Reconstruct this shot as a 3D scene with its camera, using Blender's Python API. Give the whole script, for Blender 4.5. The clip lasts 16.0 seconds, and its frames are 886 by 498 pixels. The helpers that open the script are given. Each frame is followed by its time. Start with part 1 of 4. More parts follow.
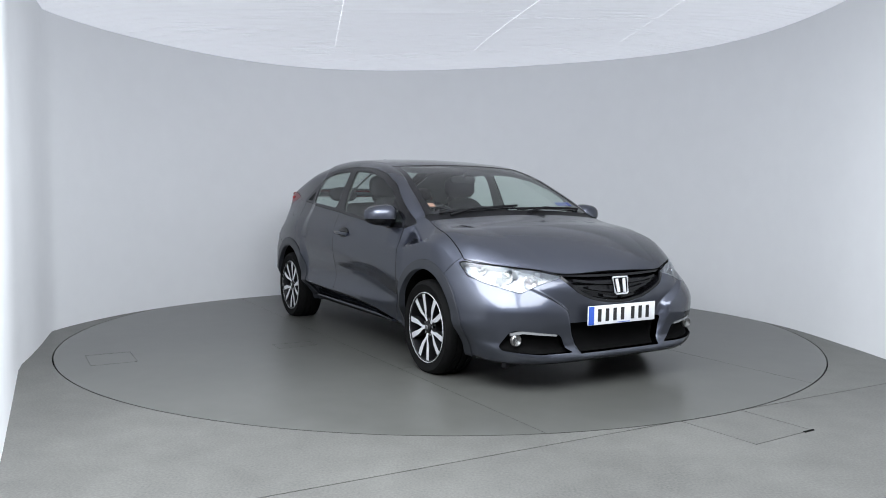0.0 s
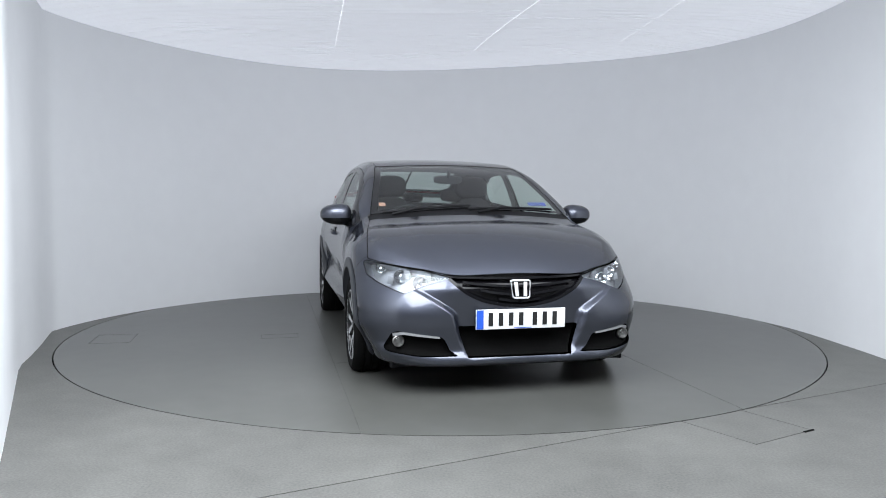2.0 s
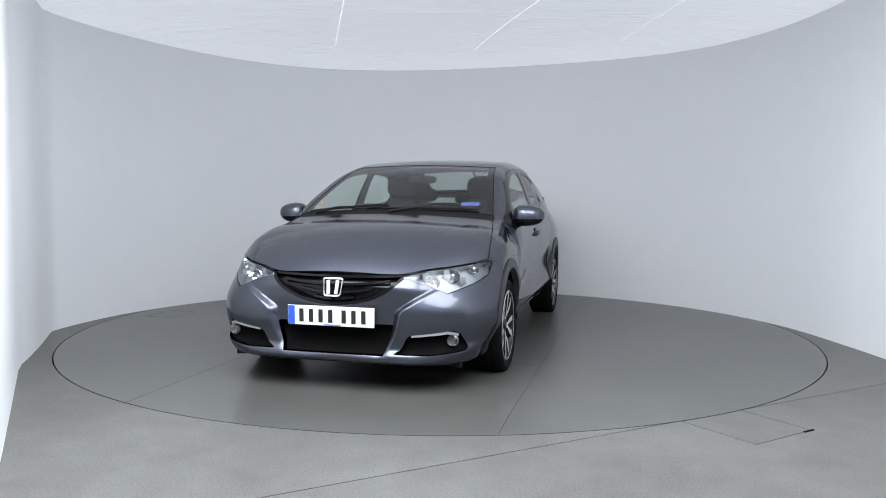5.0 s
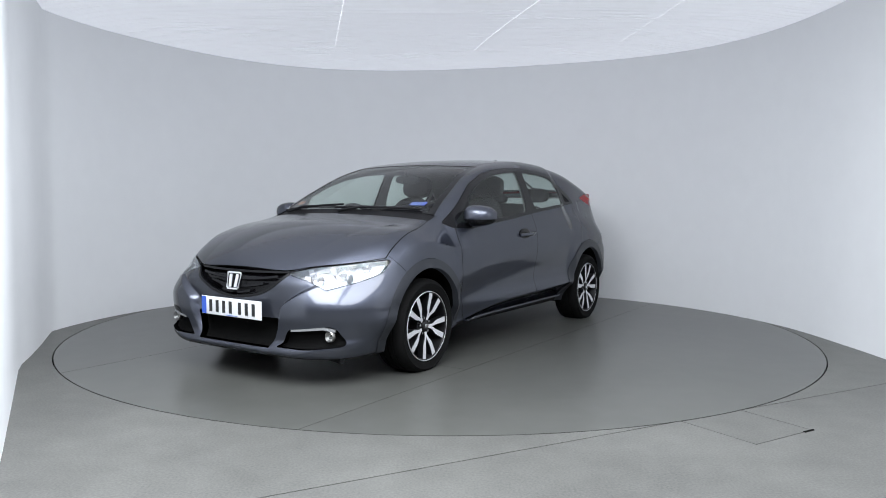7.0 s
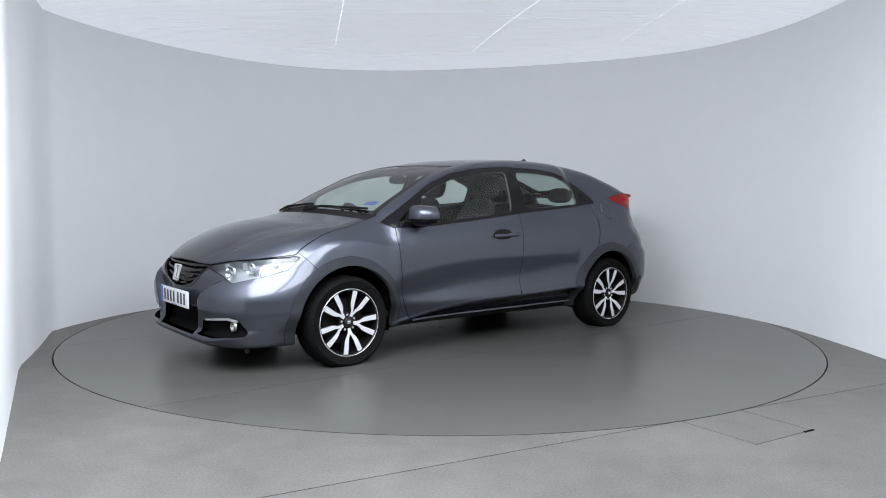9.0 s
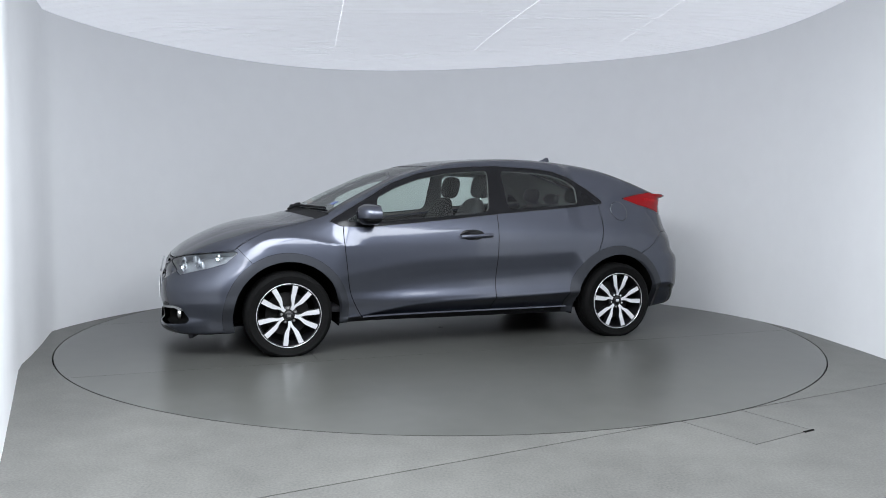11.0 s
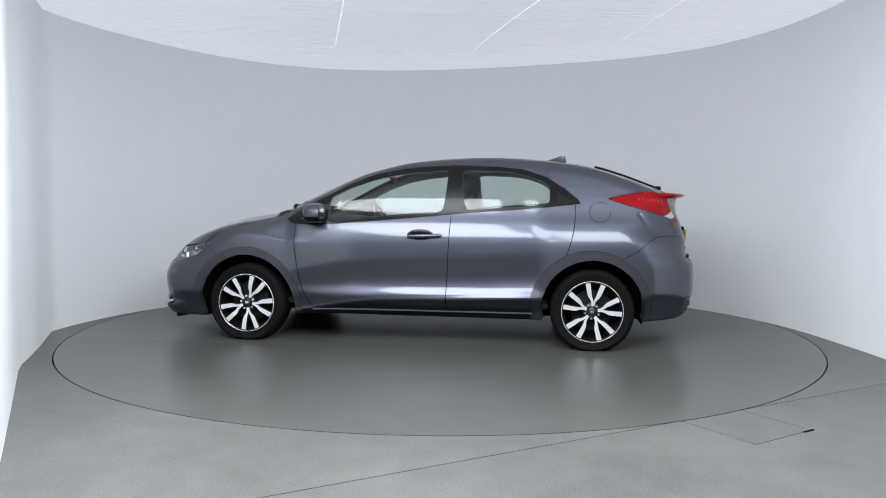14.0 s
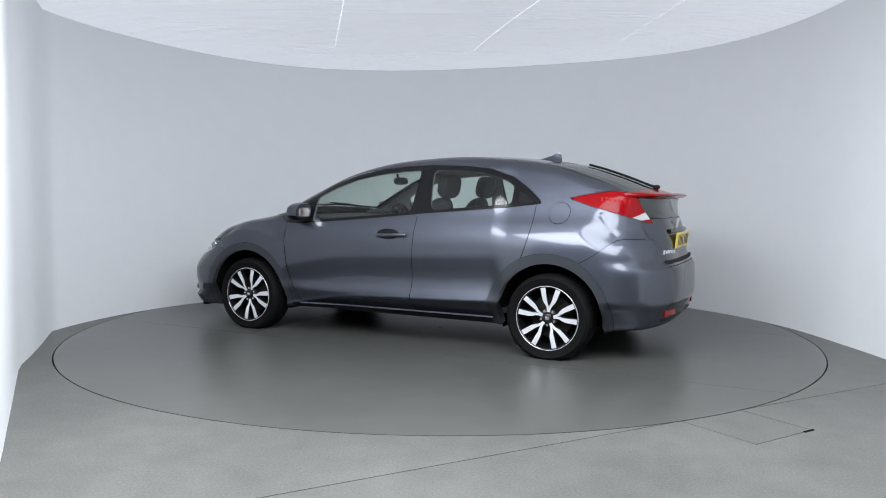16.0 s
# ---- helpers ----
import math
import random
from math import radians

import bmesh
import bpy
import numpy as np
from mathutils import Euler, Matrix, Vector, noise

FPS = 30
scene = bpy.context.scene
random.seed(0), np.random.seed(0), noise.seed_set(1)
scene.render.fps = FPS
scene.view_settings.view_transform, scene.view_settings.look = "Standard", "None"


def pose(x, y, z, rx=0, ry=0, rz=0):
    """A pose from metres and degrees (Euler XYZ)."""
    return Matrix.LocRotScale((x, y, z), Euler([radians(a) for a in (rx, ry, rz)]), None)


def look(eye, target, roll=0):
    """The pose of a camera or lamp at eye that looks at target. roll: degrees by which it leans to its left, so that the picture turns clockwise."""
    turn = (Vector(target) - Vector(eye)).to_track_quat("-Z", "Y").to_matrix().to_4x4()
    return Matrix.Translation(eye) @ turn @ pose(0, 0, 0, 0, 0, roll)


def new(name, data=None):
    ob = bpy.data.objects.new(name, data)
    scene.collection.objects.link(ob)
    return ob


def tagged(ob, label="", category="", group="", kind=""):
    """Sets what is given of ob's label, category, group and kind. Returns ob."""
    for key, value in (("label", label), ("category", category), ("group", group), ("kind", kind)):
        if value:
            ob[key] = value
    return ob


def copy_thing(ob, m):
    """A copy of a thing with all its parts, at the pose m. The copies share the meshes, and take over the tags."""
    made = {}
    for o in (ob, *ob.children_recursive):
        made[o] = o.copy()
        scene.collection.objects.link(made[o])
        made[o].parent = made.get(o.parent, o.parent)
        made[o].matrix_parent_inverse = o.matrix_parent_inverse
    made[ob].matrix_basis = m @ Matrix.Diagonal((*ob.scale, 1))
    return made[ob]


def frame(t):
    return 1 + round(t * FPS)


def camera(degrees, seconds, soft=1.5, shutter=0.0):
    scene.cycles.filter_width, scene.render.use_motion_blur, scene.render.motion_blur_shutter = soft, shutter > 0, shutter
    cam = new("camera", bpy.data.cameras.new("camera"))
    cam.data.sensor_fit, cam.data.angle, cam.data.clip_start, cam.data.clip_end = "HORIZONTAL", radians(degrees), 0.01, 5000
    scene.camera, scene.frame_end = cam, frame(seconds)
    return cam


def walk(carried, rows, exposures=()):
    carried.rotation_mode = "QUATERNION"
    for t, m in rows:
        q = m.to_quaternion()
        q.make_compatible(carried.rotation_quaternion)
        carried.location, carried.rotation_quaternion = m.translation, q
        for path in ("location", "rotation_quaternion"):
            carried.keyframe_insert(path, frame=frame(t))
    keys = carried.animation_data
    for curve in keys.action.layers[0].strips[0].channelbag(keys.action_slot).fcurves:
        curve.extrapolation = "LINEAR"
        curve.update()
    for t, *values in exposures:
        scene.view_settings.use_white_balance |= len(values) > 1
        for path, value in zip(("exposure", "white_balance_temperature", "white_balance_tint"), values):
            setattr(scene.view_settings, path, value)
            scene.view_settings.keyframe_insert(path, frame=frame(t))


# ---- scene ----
# The camera stands still before the studio's open side.
cam = camera(60.77, 16.0, 1.0)
EYE = Matrix.Translation((0.0, -6.338, 1.097)) @ pose(0, 0, 0, 90 - 3.907, 0, -0.135) @ pose(0, 0, 0, 0, 0, 0.383)
walk(cam, [(0, EYE), (16, EYE)], exposures=[(0, 0.57), (16, 0.57)])

# ---- world and light ----
world = bpy.data.worlds.new("studio_hall")
world.use_nodes = True
world.node_tree.nodes["Background"].inputs[0].default_value = (0.75, 0.82, 1.0, 1)
world.node_tree.nodes["Background"].inputs[1].default_value = 0.05
scene.world = world


def softbox(name, place, target, wide, high, power, colour):
    lamp = bpy.data.lights.new(name, "AREA")
    lamp.shape, lamp.size, lamp.size_y, lamp.energy, lamp.color = "RECTANGLE", wide, high, power, colour
    ob = new(name, lamp)
    ob.matrix_world = look(place, target)
    return ob


# Two added, unseen area lamps under the cloth give the light above the open side.
softbox("unseen_light_panel", (-0.97, -3.40, 2.50), (-0.97, -3.05, 0.0), 1.93, 3.6, 182, (0.888, 0.936, 1.0))
softbox("unseen_light_panel", (1.20, -3.40, 2.50), (1.20, -3.05, 0.0), 1.93, 3.6, 142, (0.888, 0.936, 1.0))
FABRIC_GLOW = 0.29


# ---- materials ----
def material(name):
    m = bpy.data.materials.new(name)
    m.use_nodes = True
    return m, m.node_tree.nodes, m.node_tree.links, m.node_tree.nodes["Principled BSDF"]


def plain(name, colour, rough=0.5, metal=0.0, coat=0.0, vary=0.08, scale=30.0, bump=0.0, spec=0.5):
    """A principled surface with two scales of variation in colour, and fine relief."""
    m, n, l, b = material(name)
    co = n.new("ShaderNodeTexCoord")
    fine, broad = n.new("ShaderNodeTexNoise"), n.new("ShaderNodeTexNoise")
    fine.inputs["Scale"].default_value, broad.inputs["Scale"].default_value = scale, scale / 12
    fine.inputs["Detail"].default_value = 6
    add = n.new("ShaderNodeMath")
    add.operation = "ADD"
    span = n.new("ShaderNodeMapRange")
    span.inputs[1].default_value, span.inputs[2].default_value = 0.6, 1.4
    span.inputs[3].default_value, span.inputs[4].default_value = 1 - vary, 1 + vary
    tint = n.new("ShaderNodeVectorMath")
    tint.operation = "SCALE"
    tint.inputs[0].default_value = colour
    for t in (fine, broad):
        l.new(co.outputs["Object"], t.inputs["Vector"])
    l.new(fine.outputs[0], add.inputs[0])
    l.new(broad.outputs[0], add.inputs[1])
    l.new(add.outputs[0], span.inputs[0])
    l.new(span.outputs[0], tint.inputs["Scale"])
    l.new(tint.outputs[0], b.inputs["Base Color"])
    b.inputs["Roughness"].default_value, b.inputs["Metallic"].default_value = rough, metal
    b.inputs["Coat Weight"].default_value, b.inputs["Coat Roughness"].default_value = coat, 0.03
    b.inputs["Specular IOR Level"].default_value = spec
    if bump:
        k = n.new("ShaderNodeBump")
        k.inputs["Strength"].default_value, k.inputs["Distance"].default_value = bump, 0.002
        l.new(fine.outputs[0], k.inputs["Height"])
        l.new(k.outputs[0], b.inputs["Normal"])
    return m


def clear(name, colour, gloss=1.0):
    """Thin sheet of glass or plastic: lets light straight through and mirrors by its angle."""
    m, n, l, b = material(name)
    n.remove(b)
    out = n["Material Output"]
    see, mirror, mix, face = (n.new(k) for k in ("ShaderNodeBsdfTransparent", "ShaderNodeBsdfGlossy", "ShaderNodeMixShader", "ShaderNodeLayerWeight"))
    see.inputs[0].default_value = (*colour, 1)
    mirror.inputs["Roughness"].default_value = 0.02
    mirror.inputs[0].default_value = (gloss, gloss, gloss, 1)
    face.inputs[0].default_value = 0.5
    rise, lift = n.new("ShaderNodeMath"), n.new("ShaderNodeMath")
    rise.operation, lift.operation = "POWER", "MULTIPLY_ADD"
    rise.inputs[1].default_value, lift.inputs[1].default_value, lift.inputs[2].default_value = 4.5, 0.70, 0.052
    l.new(face.outputs["Facing"], rise.inputs[0])
    l.new(rise.outputs[0], lift.inputs[0])
    l.new(lift.outputs[0], mix.inputs[0])
    l.new(see.outputs[0], mix.inputs[1])
    l.new(mirror.outputs[0], mix.inputs[2])
    l.new(mix.outputs[0], out.inputs[0])
    return m


def flake_paint():
    m = plain("metallic_grey_paint", (0.079, 0.086, 0.111), 0.44, 0.97, 1.0, 0.03, 8.0)
    n, l = m.node_tree.nodes, m.node_tree.links
    b = n["Principled BSDF"]
    b.inputs["Specular Tint"].default_value = (0.06, 0.065, 0.08, 1)
    b.inputs["Coat IOR"].default_value = 1.5
    b.inputs["Coat Roughness"].default_value = 0.09
    co, cell, bump = n.new("ShaderNodeTexCoord"), n.new("ShaderNodeTexVoronoi"), n.new("ShaderNodeBump")
    cell.inputs["Scale"].default_value = 900
    bump.inputs["Strength"].default_value, bump.inputs["Distance"].default_value = 0.05, 0.0005
    l.new(co.outputs["Object"], cell.inputs["Vector"])
    l.new(cell.outputs[0], bump.inputs["Height"])
    l.new(bump.outputs[0], b.inputs["Normal"])
    return m


def concrete(name, colour, rough, worn, mottle=1.0):
    """Painted screed: speckle, broad stains and scuffs that also change the gloss."""
    m, n, l, b = material(name)
    co = n.new("ShaderNodeTexCoord")
    info = n.new("ShaderNodeObjectInfo")
    maps = []
    for scale, detail in ((95, 3), (6, 2), (0.9, 1)):
        t = n.new("ShaderNodeTexNoise")
        t.inputs["Scale"].default_value, t.inputs["Detail"].default_value = scale, detail
        l.new(co.outputs["Object"], t.inputs["Vector"])
        maps.append(t)
    total = None
    for t, w in zip(maps, (1.3 * worn, 0.42 * mottle, 0.45 * mottle)):
        k = n.new("ShaderNodeMath")
        k.operation = "MULTIPLY_ADD"
        l.new(t.outputs[0], k.inputs[0])
        k.inputs[1].default_value = w
        if total is None:
            k.inputs[2].default_value = 1 - (1.3 * worn + 0.87 * mottle) / 2
        else:
            l.new(total, k.inputs[2])
        total = k.outputs[0]
    own = n.new("ShaderNodeMapRange")
    own.inputs[3].default_value, own.inputs[4].default_value = 0.94, 1.06
    l.new(info.outputs["Random"], own.inputs[0])
    both = n.new("ShaderNodeMath")
    both.operation = "MULTIPLY"
    l.new(total, both.inputs[0])
    l.new(own.outputs[0], both.inputs[1])
    tint = n.new("ShaderNodeVectorMath")
    tint.operation = "SCALE"
    tint.inputs[0].default_value = colour
    l.new(both.outputs[0], tint.inputs["Scale"])
    l.new(tint.outputs[0], b.inputs["Base Color"])
    b.inputs["Roughness"].default_value = rough
    rr = n.new("ShaderNodeMapRange")
    rr.inputs[1].default_value, rr.inputs[2].default_value = 0.0, 1.0
    rr.inputs[3].default_value, rr.inputs[4].default_value = rough - 0.04, rough + 0.05
    l.new(maps[2].outputs[0], rr.inputs[0])
    if worn:
        l.new(rr.outputs[0], b.inputs["Roughness"])
    if worn:
        k = n.new("ShaderNodeBump")
        k.inputs["Strength"].default_value, k.inputs["Distance"].default_value = 0.12 * worn, 0.002
        l.new(maps[0].outputs[0], k.inputs["Height"])
        l.new(k.outputs[0], b.inputs["Normal"])
    return m


def ceiling_cloth():
    """Backlit white cloth, pulled into long fine creases."""
    m, n, l, b = material("backlit_white_cloth")
    co, mp, t, k = n.new("ShaderNodeTexCoord"), n.new("ShaderNodeMapping"), n.new("ShaderNodeTexNoise"), n.new("ShaderNodeBump")
    mp.inputs["Scale"].default_value = (0.9, 22.0, 1.0)
    t.inputs["Scale"].default_value, t.inputs["Detail"].default_value = 1.0, 2
    k.inputs["Strength"].default_value, k.inputs["Distance"].default_value = 1.0, 0.03
    l.new(co.outputs["Object"], mp.inputs[0])
    l.new(mp.outputs[0], t.inputs["Vector"])
    l.new(t.outputs[0], k.inputs["Height"])
    l.new(k.outputs[0], b.inputs["Normal"])
    b.inputs["Base Color"].default_value = (0.80, 0.81, 0.84, 1)
    b.inputs["Roughness"].default_value = 0.85
    b.inputs["Emission Color"].default_value = (0.86, 0.90, 1.0, 1)
    # emission stands in for light through the cloth; no lamps hang behind it
    b.inputs["Emission Strength"].default_value = FABRIC_GLOW
    return m


PAINT = flake_paint()
# tone of the unseen hall, set pale for what the car mirrors
HALL = plain("pale_hall_paint", (0.42, 0.42, 0.43), 0.8, 0, 0, 0.1, 4.0, 0.2)
WALL = plain("white_wall_paint", (0.80, 0.81, 0.82), 0.7, 0, 0, 0.02, 6.0, 0.15)
FLOOR = concrete("grey_floor_screed", (0.089, 0.089, 0.082), 0.45, 1.0, 1.25)
TABLE = concrete("grey_turntable_paint", (0.073, 0.074, 0.068), 0.30, 0.0, 0.85)
CLOTH = ceiling_cloth()
CLOTH.cycles.emission_sampling = "NONE"
# own emission makes the seams read brighter than the cloth
SEAM = plain("glowing_seam_tape", (0.85, 0.85, 0.86), 0.6, 0, 0, 0.03, 40)
SEAM.node_tree.nodes["Principled BSDF"].inputs["Emission Color"].default_value = (0.9, 0.93, 1.0, 1)
SEAM.node_tree.nodes["Principled BSDF"].inputs["Emission Strength"].default_value = 0.42
DARK = plain("matt_black", (0.004, 0.004, 0.004), 0.9, 0, 0, 0.2, 60, 0, 0.05)
TRIM = plain("arch_moulding_paint", (0.034, 0.037, 0.045), 0.5, 0.5, 0.15, 0.05, 60)
GLOSS_BLACK = plain("gloss_black_trim", (0.005, 0.005, 0.006), 0.18, 0, 0.0, 0.1, 30, 0, 0.25)
PLASTIC = plain("black_plastic", (0.008, 0.008, 0.009), 0.6, 0, 0, 0.15, 120, 0.2, 0.15)
RUBBER = plain("tyre_rubber", (0.006, 0.006, 0.006), 0.7, 0, 0, 0.25, 80, 0.2, 0.06)
GLASS = clear("tinted_car_glass", (0.78, 0.86, 0.82), 0.85)
DARK_GLASS = clear("shaded_rear_glass", (0.58, 0.64, 0.62))
LENS = clear("clear_lamp_lens", (0.93, 0.95, 0.96))
CHROME = plain("chrome", (0.85, 0.86, 0.88), 0.07, 1.0, 0, 0.02, 20)
REFLECTOR = plain("lamp_reflector", (0.42, 0.44, 0.47), 0.42, 0.9, 0, 0.05, 50)
MACHINED = plain("machined_alloy", (0.74, 0.75, 0.77), 0.33, 0.45, 0.5, 0.05, 90)
RIM_BLACK = plain("gloss_black_rim", (0.006, 0.006, 0.007), 0.35, 0.0, 0.1, 0.1, 40)
IRON = plain("dark_cast_iron", (0.016, 0.015, 0.015), 0.6, 0.0, 0, 0.2, 60, 0, 0.15)
STEEL = plain("brake_steel", (0.35, 0.34, 0.33), 0.4, 1.0, 0, 0.15, 60)
RED = plain("red_lamp_lens", (0.23, 0.002, 0.004), 0.14, 0, 0.0, 0.15, 40, 0, 0.2)
DEEP_RED = plain("red_lamp_cells", (0.40, 0.008, 0.010), 0.2, 0, 0.0, 0.2, 60, 0, 0.35)
FROST = plain("frosted_lamp_lens", (0.42, 0.43, 0.44), 0.2, 0, 1.0, 0.15, 120)
WHITE_PLATE = plain("white_plate", (0.78, 0.79, 0.80), 0.35, 0, 0.3, 0.03, 60)
YELLOW_PLATE = plain("yellow_plate", (0.72, 0.55, 0.06), 0.35, 0, 0.3, 0.03, 60)
BLUE = plain("blue_band", (0.02, 0.09, 0.50), 0.35, 0, 0.3, 0.05, 60)
INK = plain("black_print", (0.012, 0.012, 0.012), 0.45, 0, 0, 0.1, 60)
SEAT = plain("dark_seat_fabric", (0.016, 0.016, 0.018), 0.85, 0, 0, 0.3, 200, 0.4)
DASH = plain("dark_dashboard", (0.016, 0.016, 0.018), 0.7, 0, 0, 0.2, 150, 0.3, 0.2)
LINER = plain("grey_headlining", (0.17, 0.175, 0.172), 0.9, 0, 0, 0.08, 120, 0.2)
STRIP = plain("dim_light_strip", (0.22, 0.225, 0.23), 0.25, 0, 0.3, 0.1, 60)
STICKER_BLUE = plain("blue_paper", (0.07, 0.10, 0.30), 0.6, 0, 0, 0.3, 70)
STICKER_RED = plain("red_paper", (0.42, 0.22, 0.16), 0.6, 0, 0, 0.3, 70)


# ---- mesh tools ----
def part(name, bm, mat, parent=None, label="", smooth=True):
    """Link a bmesh as one mesh object, under a thing or a part."""
    me = bpy.data.meshes.new(name)
    bmesh.ops.recalc_face_normals(bm, faces=bm.faces)
    bm.to_mesh(me)
    bm.free()
    me.materials.append(mat)
    me.polygons.foreach_set("use_smooth", [smooth] * len(me.polygons))
    if smooth:
        me.set_sharp_from_angle(angle=radians(38))
    ob = new(name, me)
    if parent:
        ob.parent = parent
    return tagged(ob, label)


def box(bm, c, size, turn=None, bevel=0.0):
    m = Matrix.Translation(c) @ (turn or Matrix()) @ Matrix.Diagonal((*size, 1))
    got = bmesh.ops.create_cube(bm, size=1, matrix=m)["verts"]
    if bevel:
        edges = list({e for v in got for e in v.link_edges})
        bmesh.ops.bevel(bm, geom=edges, offset=bevel, segments=2, affect="EDGES", profile=0.6)
    return bm


def tube(bm, c, r, depth, axis="y", seg=32, r2=None):
    turn = {"x": pose(0, 0, 0, 0, 90, 0), "y": pose(0, 0, 0, 90, 0, 0), "z": Matrix()}[axis]
    bmesh.ops.create_cone(bm, cap_ends=True, segments=seg, radius1=r, radius2=r if r2 is None else r2, depth=depth, matrix=Matrix.Translation(c) @ turn)
    return bm


def lathe(bm, profile, seg=72, c=(0, 0, 0)):
    """Turn (radius, y) pairs round the y axis."""
    rings = []
    for r, y in profile:
        rings.append([bm.verts.new((c[0] + r * math.cos(2 * math.pi * i / seg), c[1] + y, c[2] + r * math.sin(2 * math.pi * i / seg))) for i in range(seg)])
    for a, b in zip(rings, rings[1:]):
        for i in range(seg):
            j = (i + 1) % seg
            bm.faces.new((a[i], a[j], b[j], b[i]))
    return rings


def prism(bm, outline, low, high):
    """Stand a flat outline of (x, y) up between two heights."""
    a = [bm.verts.new((x, y, low)) for x, y in outline]
    b = [bm.verts.new((x, y, high)) for x, y in outline]
    bm.faces.new(a[::-1])
    bm.faces.new(b)
    for i in range(len(a)):
        j = (i + 1) % len(a)
        bm.faces.new((a[i], a[j], b[j], b[i]))
    return bm


def bar_along(bm, path, r, seg=8):
    """A round bar through the places of path."""
    path = [Vector(p) for p in path]
    rings = []
    for i, p in enumerate(path):
        d = (path[min(i + 1, len(path) - 1)] - path[max(i - 1, 0)]).normalized()
        q = d.to_track_quat("Z", "Y").to_matrix()
        rings.append([bm.verts.new(p + q @ Vector((r * math.cos(2 * math.pi * k / seg), r * math.sin(2 * math.pi * k / seg), 0))) for k in range(seg)])
    for a, b in zip(rings, rings[1:]):
        for k in range(seg):
            bm.faces.new((a[k], a[(k + 1) % seg], b[(k + 1) % seg], b[k]))
    bm.faces.new(rings[0][::-1])
    bm.faces.new(rings[-1])
    return bm


class Sheet:
    """Triangles with a normal at each corner, that can be cut along the zero line of any function of place."""

    def __init__(self, v, n, f):
        self.v, self.n, self.f = np.asarray(v, float), np.asarray(n, float), np.asarray(f, int).reshape(-1, 3)

    def cut(self, g):
        """The sheets where g < 0 and where g > 0."""
        val = g(self.v[:, 0], self.v[:, 1], self.v[:, 2])
        val = np.where(np.abs(val) < 1e-7, 1e-7, val)
        neg = val < 0
        count = neg[self.f].sum(1)
        inside, outside = [self.f[count == 3]], [self.f[count == 0]]
        v, n, made = list(self.v), list(self.n), {}

        def mid(a, b):
            k = (a, b) if a < b else (b, a)
            if k not in made:
                t = val[a] / (val[a] - val[b])
                v.append(self.v[a] + t * (self.v[b] - self.v[a]))
                w = self.n[a] + t * (self.n[b] - self.n[a])
                n.append(w / (np.linalg.norm(w) + 1e-12))
                made[k] = len(v) - 1
            return made[k]
        fi, fo = [], []
        for tri in self.f[(count == 1) | (count == 2)]:
            s = neg[tri]
            lone = int(np.argmax(s)) if s.sum() == 1 else int(np.argmin(s))
            a, b, c = tri[lone], tri[(lone + 1) % 3], tri[(lone + 2) % 3]
            p, q = mid(a, b), mid(a, c)
            one, two = [(a, p, q)], [(p, b, c), (p, c, q)]
            if s.sum() == 1:
                fi += one
                fo += two
            else:
                fo += one
                fi += two
        if fi:
            inside.append(np.array(fi))
        if fo:
            outside.append(np.array(fo))
        return Sheet(v, n, np.vstack(inside)).trim(), Sheet(v, n, np.vstack(outside)).trim()

    def trim(self):
        used = np.unique(self.f)
        to = np.full(len(self.v), -1)
        to[used] = np.arange(len(used))
        return Sheet(self.v[used], self.n[used], to[self.f]) if len(used) else Sheet(np.zeros((0, 3)), np.zeros((0, 3)), np.zeros((0, 3), int))

    def move(self, d):
        """Shifted along its own normals."""
        return Sheet(self.v + d * self.n, self.n, self.f)

    def shift(self, d):
        return Sheet(self.v + np.array(d), self.n, self.f)

    def flip(self):
        """The mirror image on the car's other side."""
        k = np.array([1, -1, 1])
        return Sheet(self.v * k, self.n * k, self.f[:, ::-1])

    def back(self):
        return Sheet(self.v, -self.n, self.f[:, ::-1])

    def join(self, o):
        return Sheet(np.vstack([self.v, o.v]), np.vstack([self.n, o.n]), np.vstack([self.f, o.f + len(self.v)]))

    def both(self):
        return self.join(self.flip())

    def rim(self, d):
        """Walls from the open edges, d metres along d's direction or inwards along the normal."""
        e = np.vstack([self.f[:, [0, 1]], self.f[:, [1, 2]], self.f[:, [2, 0]]])
        keys = np.sort(e, 1)
        _, first, cnt = np.unique(keys, axis=0, return_index=True, return_counts=True)
        e = e[first[cnt == 1]]
        e = e[~((np.abs(self.v[e[:, 0], 1]) < 1e-6) & (np.abs(self.v[e[:, 1], 1]) < 1e-6))]
        m = len(self.v)
        moved = self.v + (np.array(d) if np.ndim(d) else -d * self.n)
        f = np.vstack([np.c_[e[:, 0], m + e[:, 1], e[:, 1]], np.c_[e[:, 0], m + e[:, 0], m + e[:, 1]]])
        return Sheet(np.vstack([self.v, moved]), np.vstack([self.n, self.n]), f).trim()

    def object(self, name, mat, parent, label="", smooth=True, own=True):
        me = bpy.data.meshes.new(name)
        me.from_pydata(self.v.tolist(), [], self.f.tolist())
        me.materials.append(mat)
        me.polygons.foreach_set("use_smooth", [smooth] * len(me.polygons))
        me.validate()
        if smooth and own and len(me.vertices) == len(self.n):
            me.normals_split_custom_set_from_vertices(self.n.tolist())
        ob = new(name, me)
        ob.parent = parent
        return tagged(ob, label)


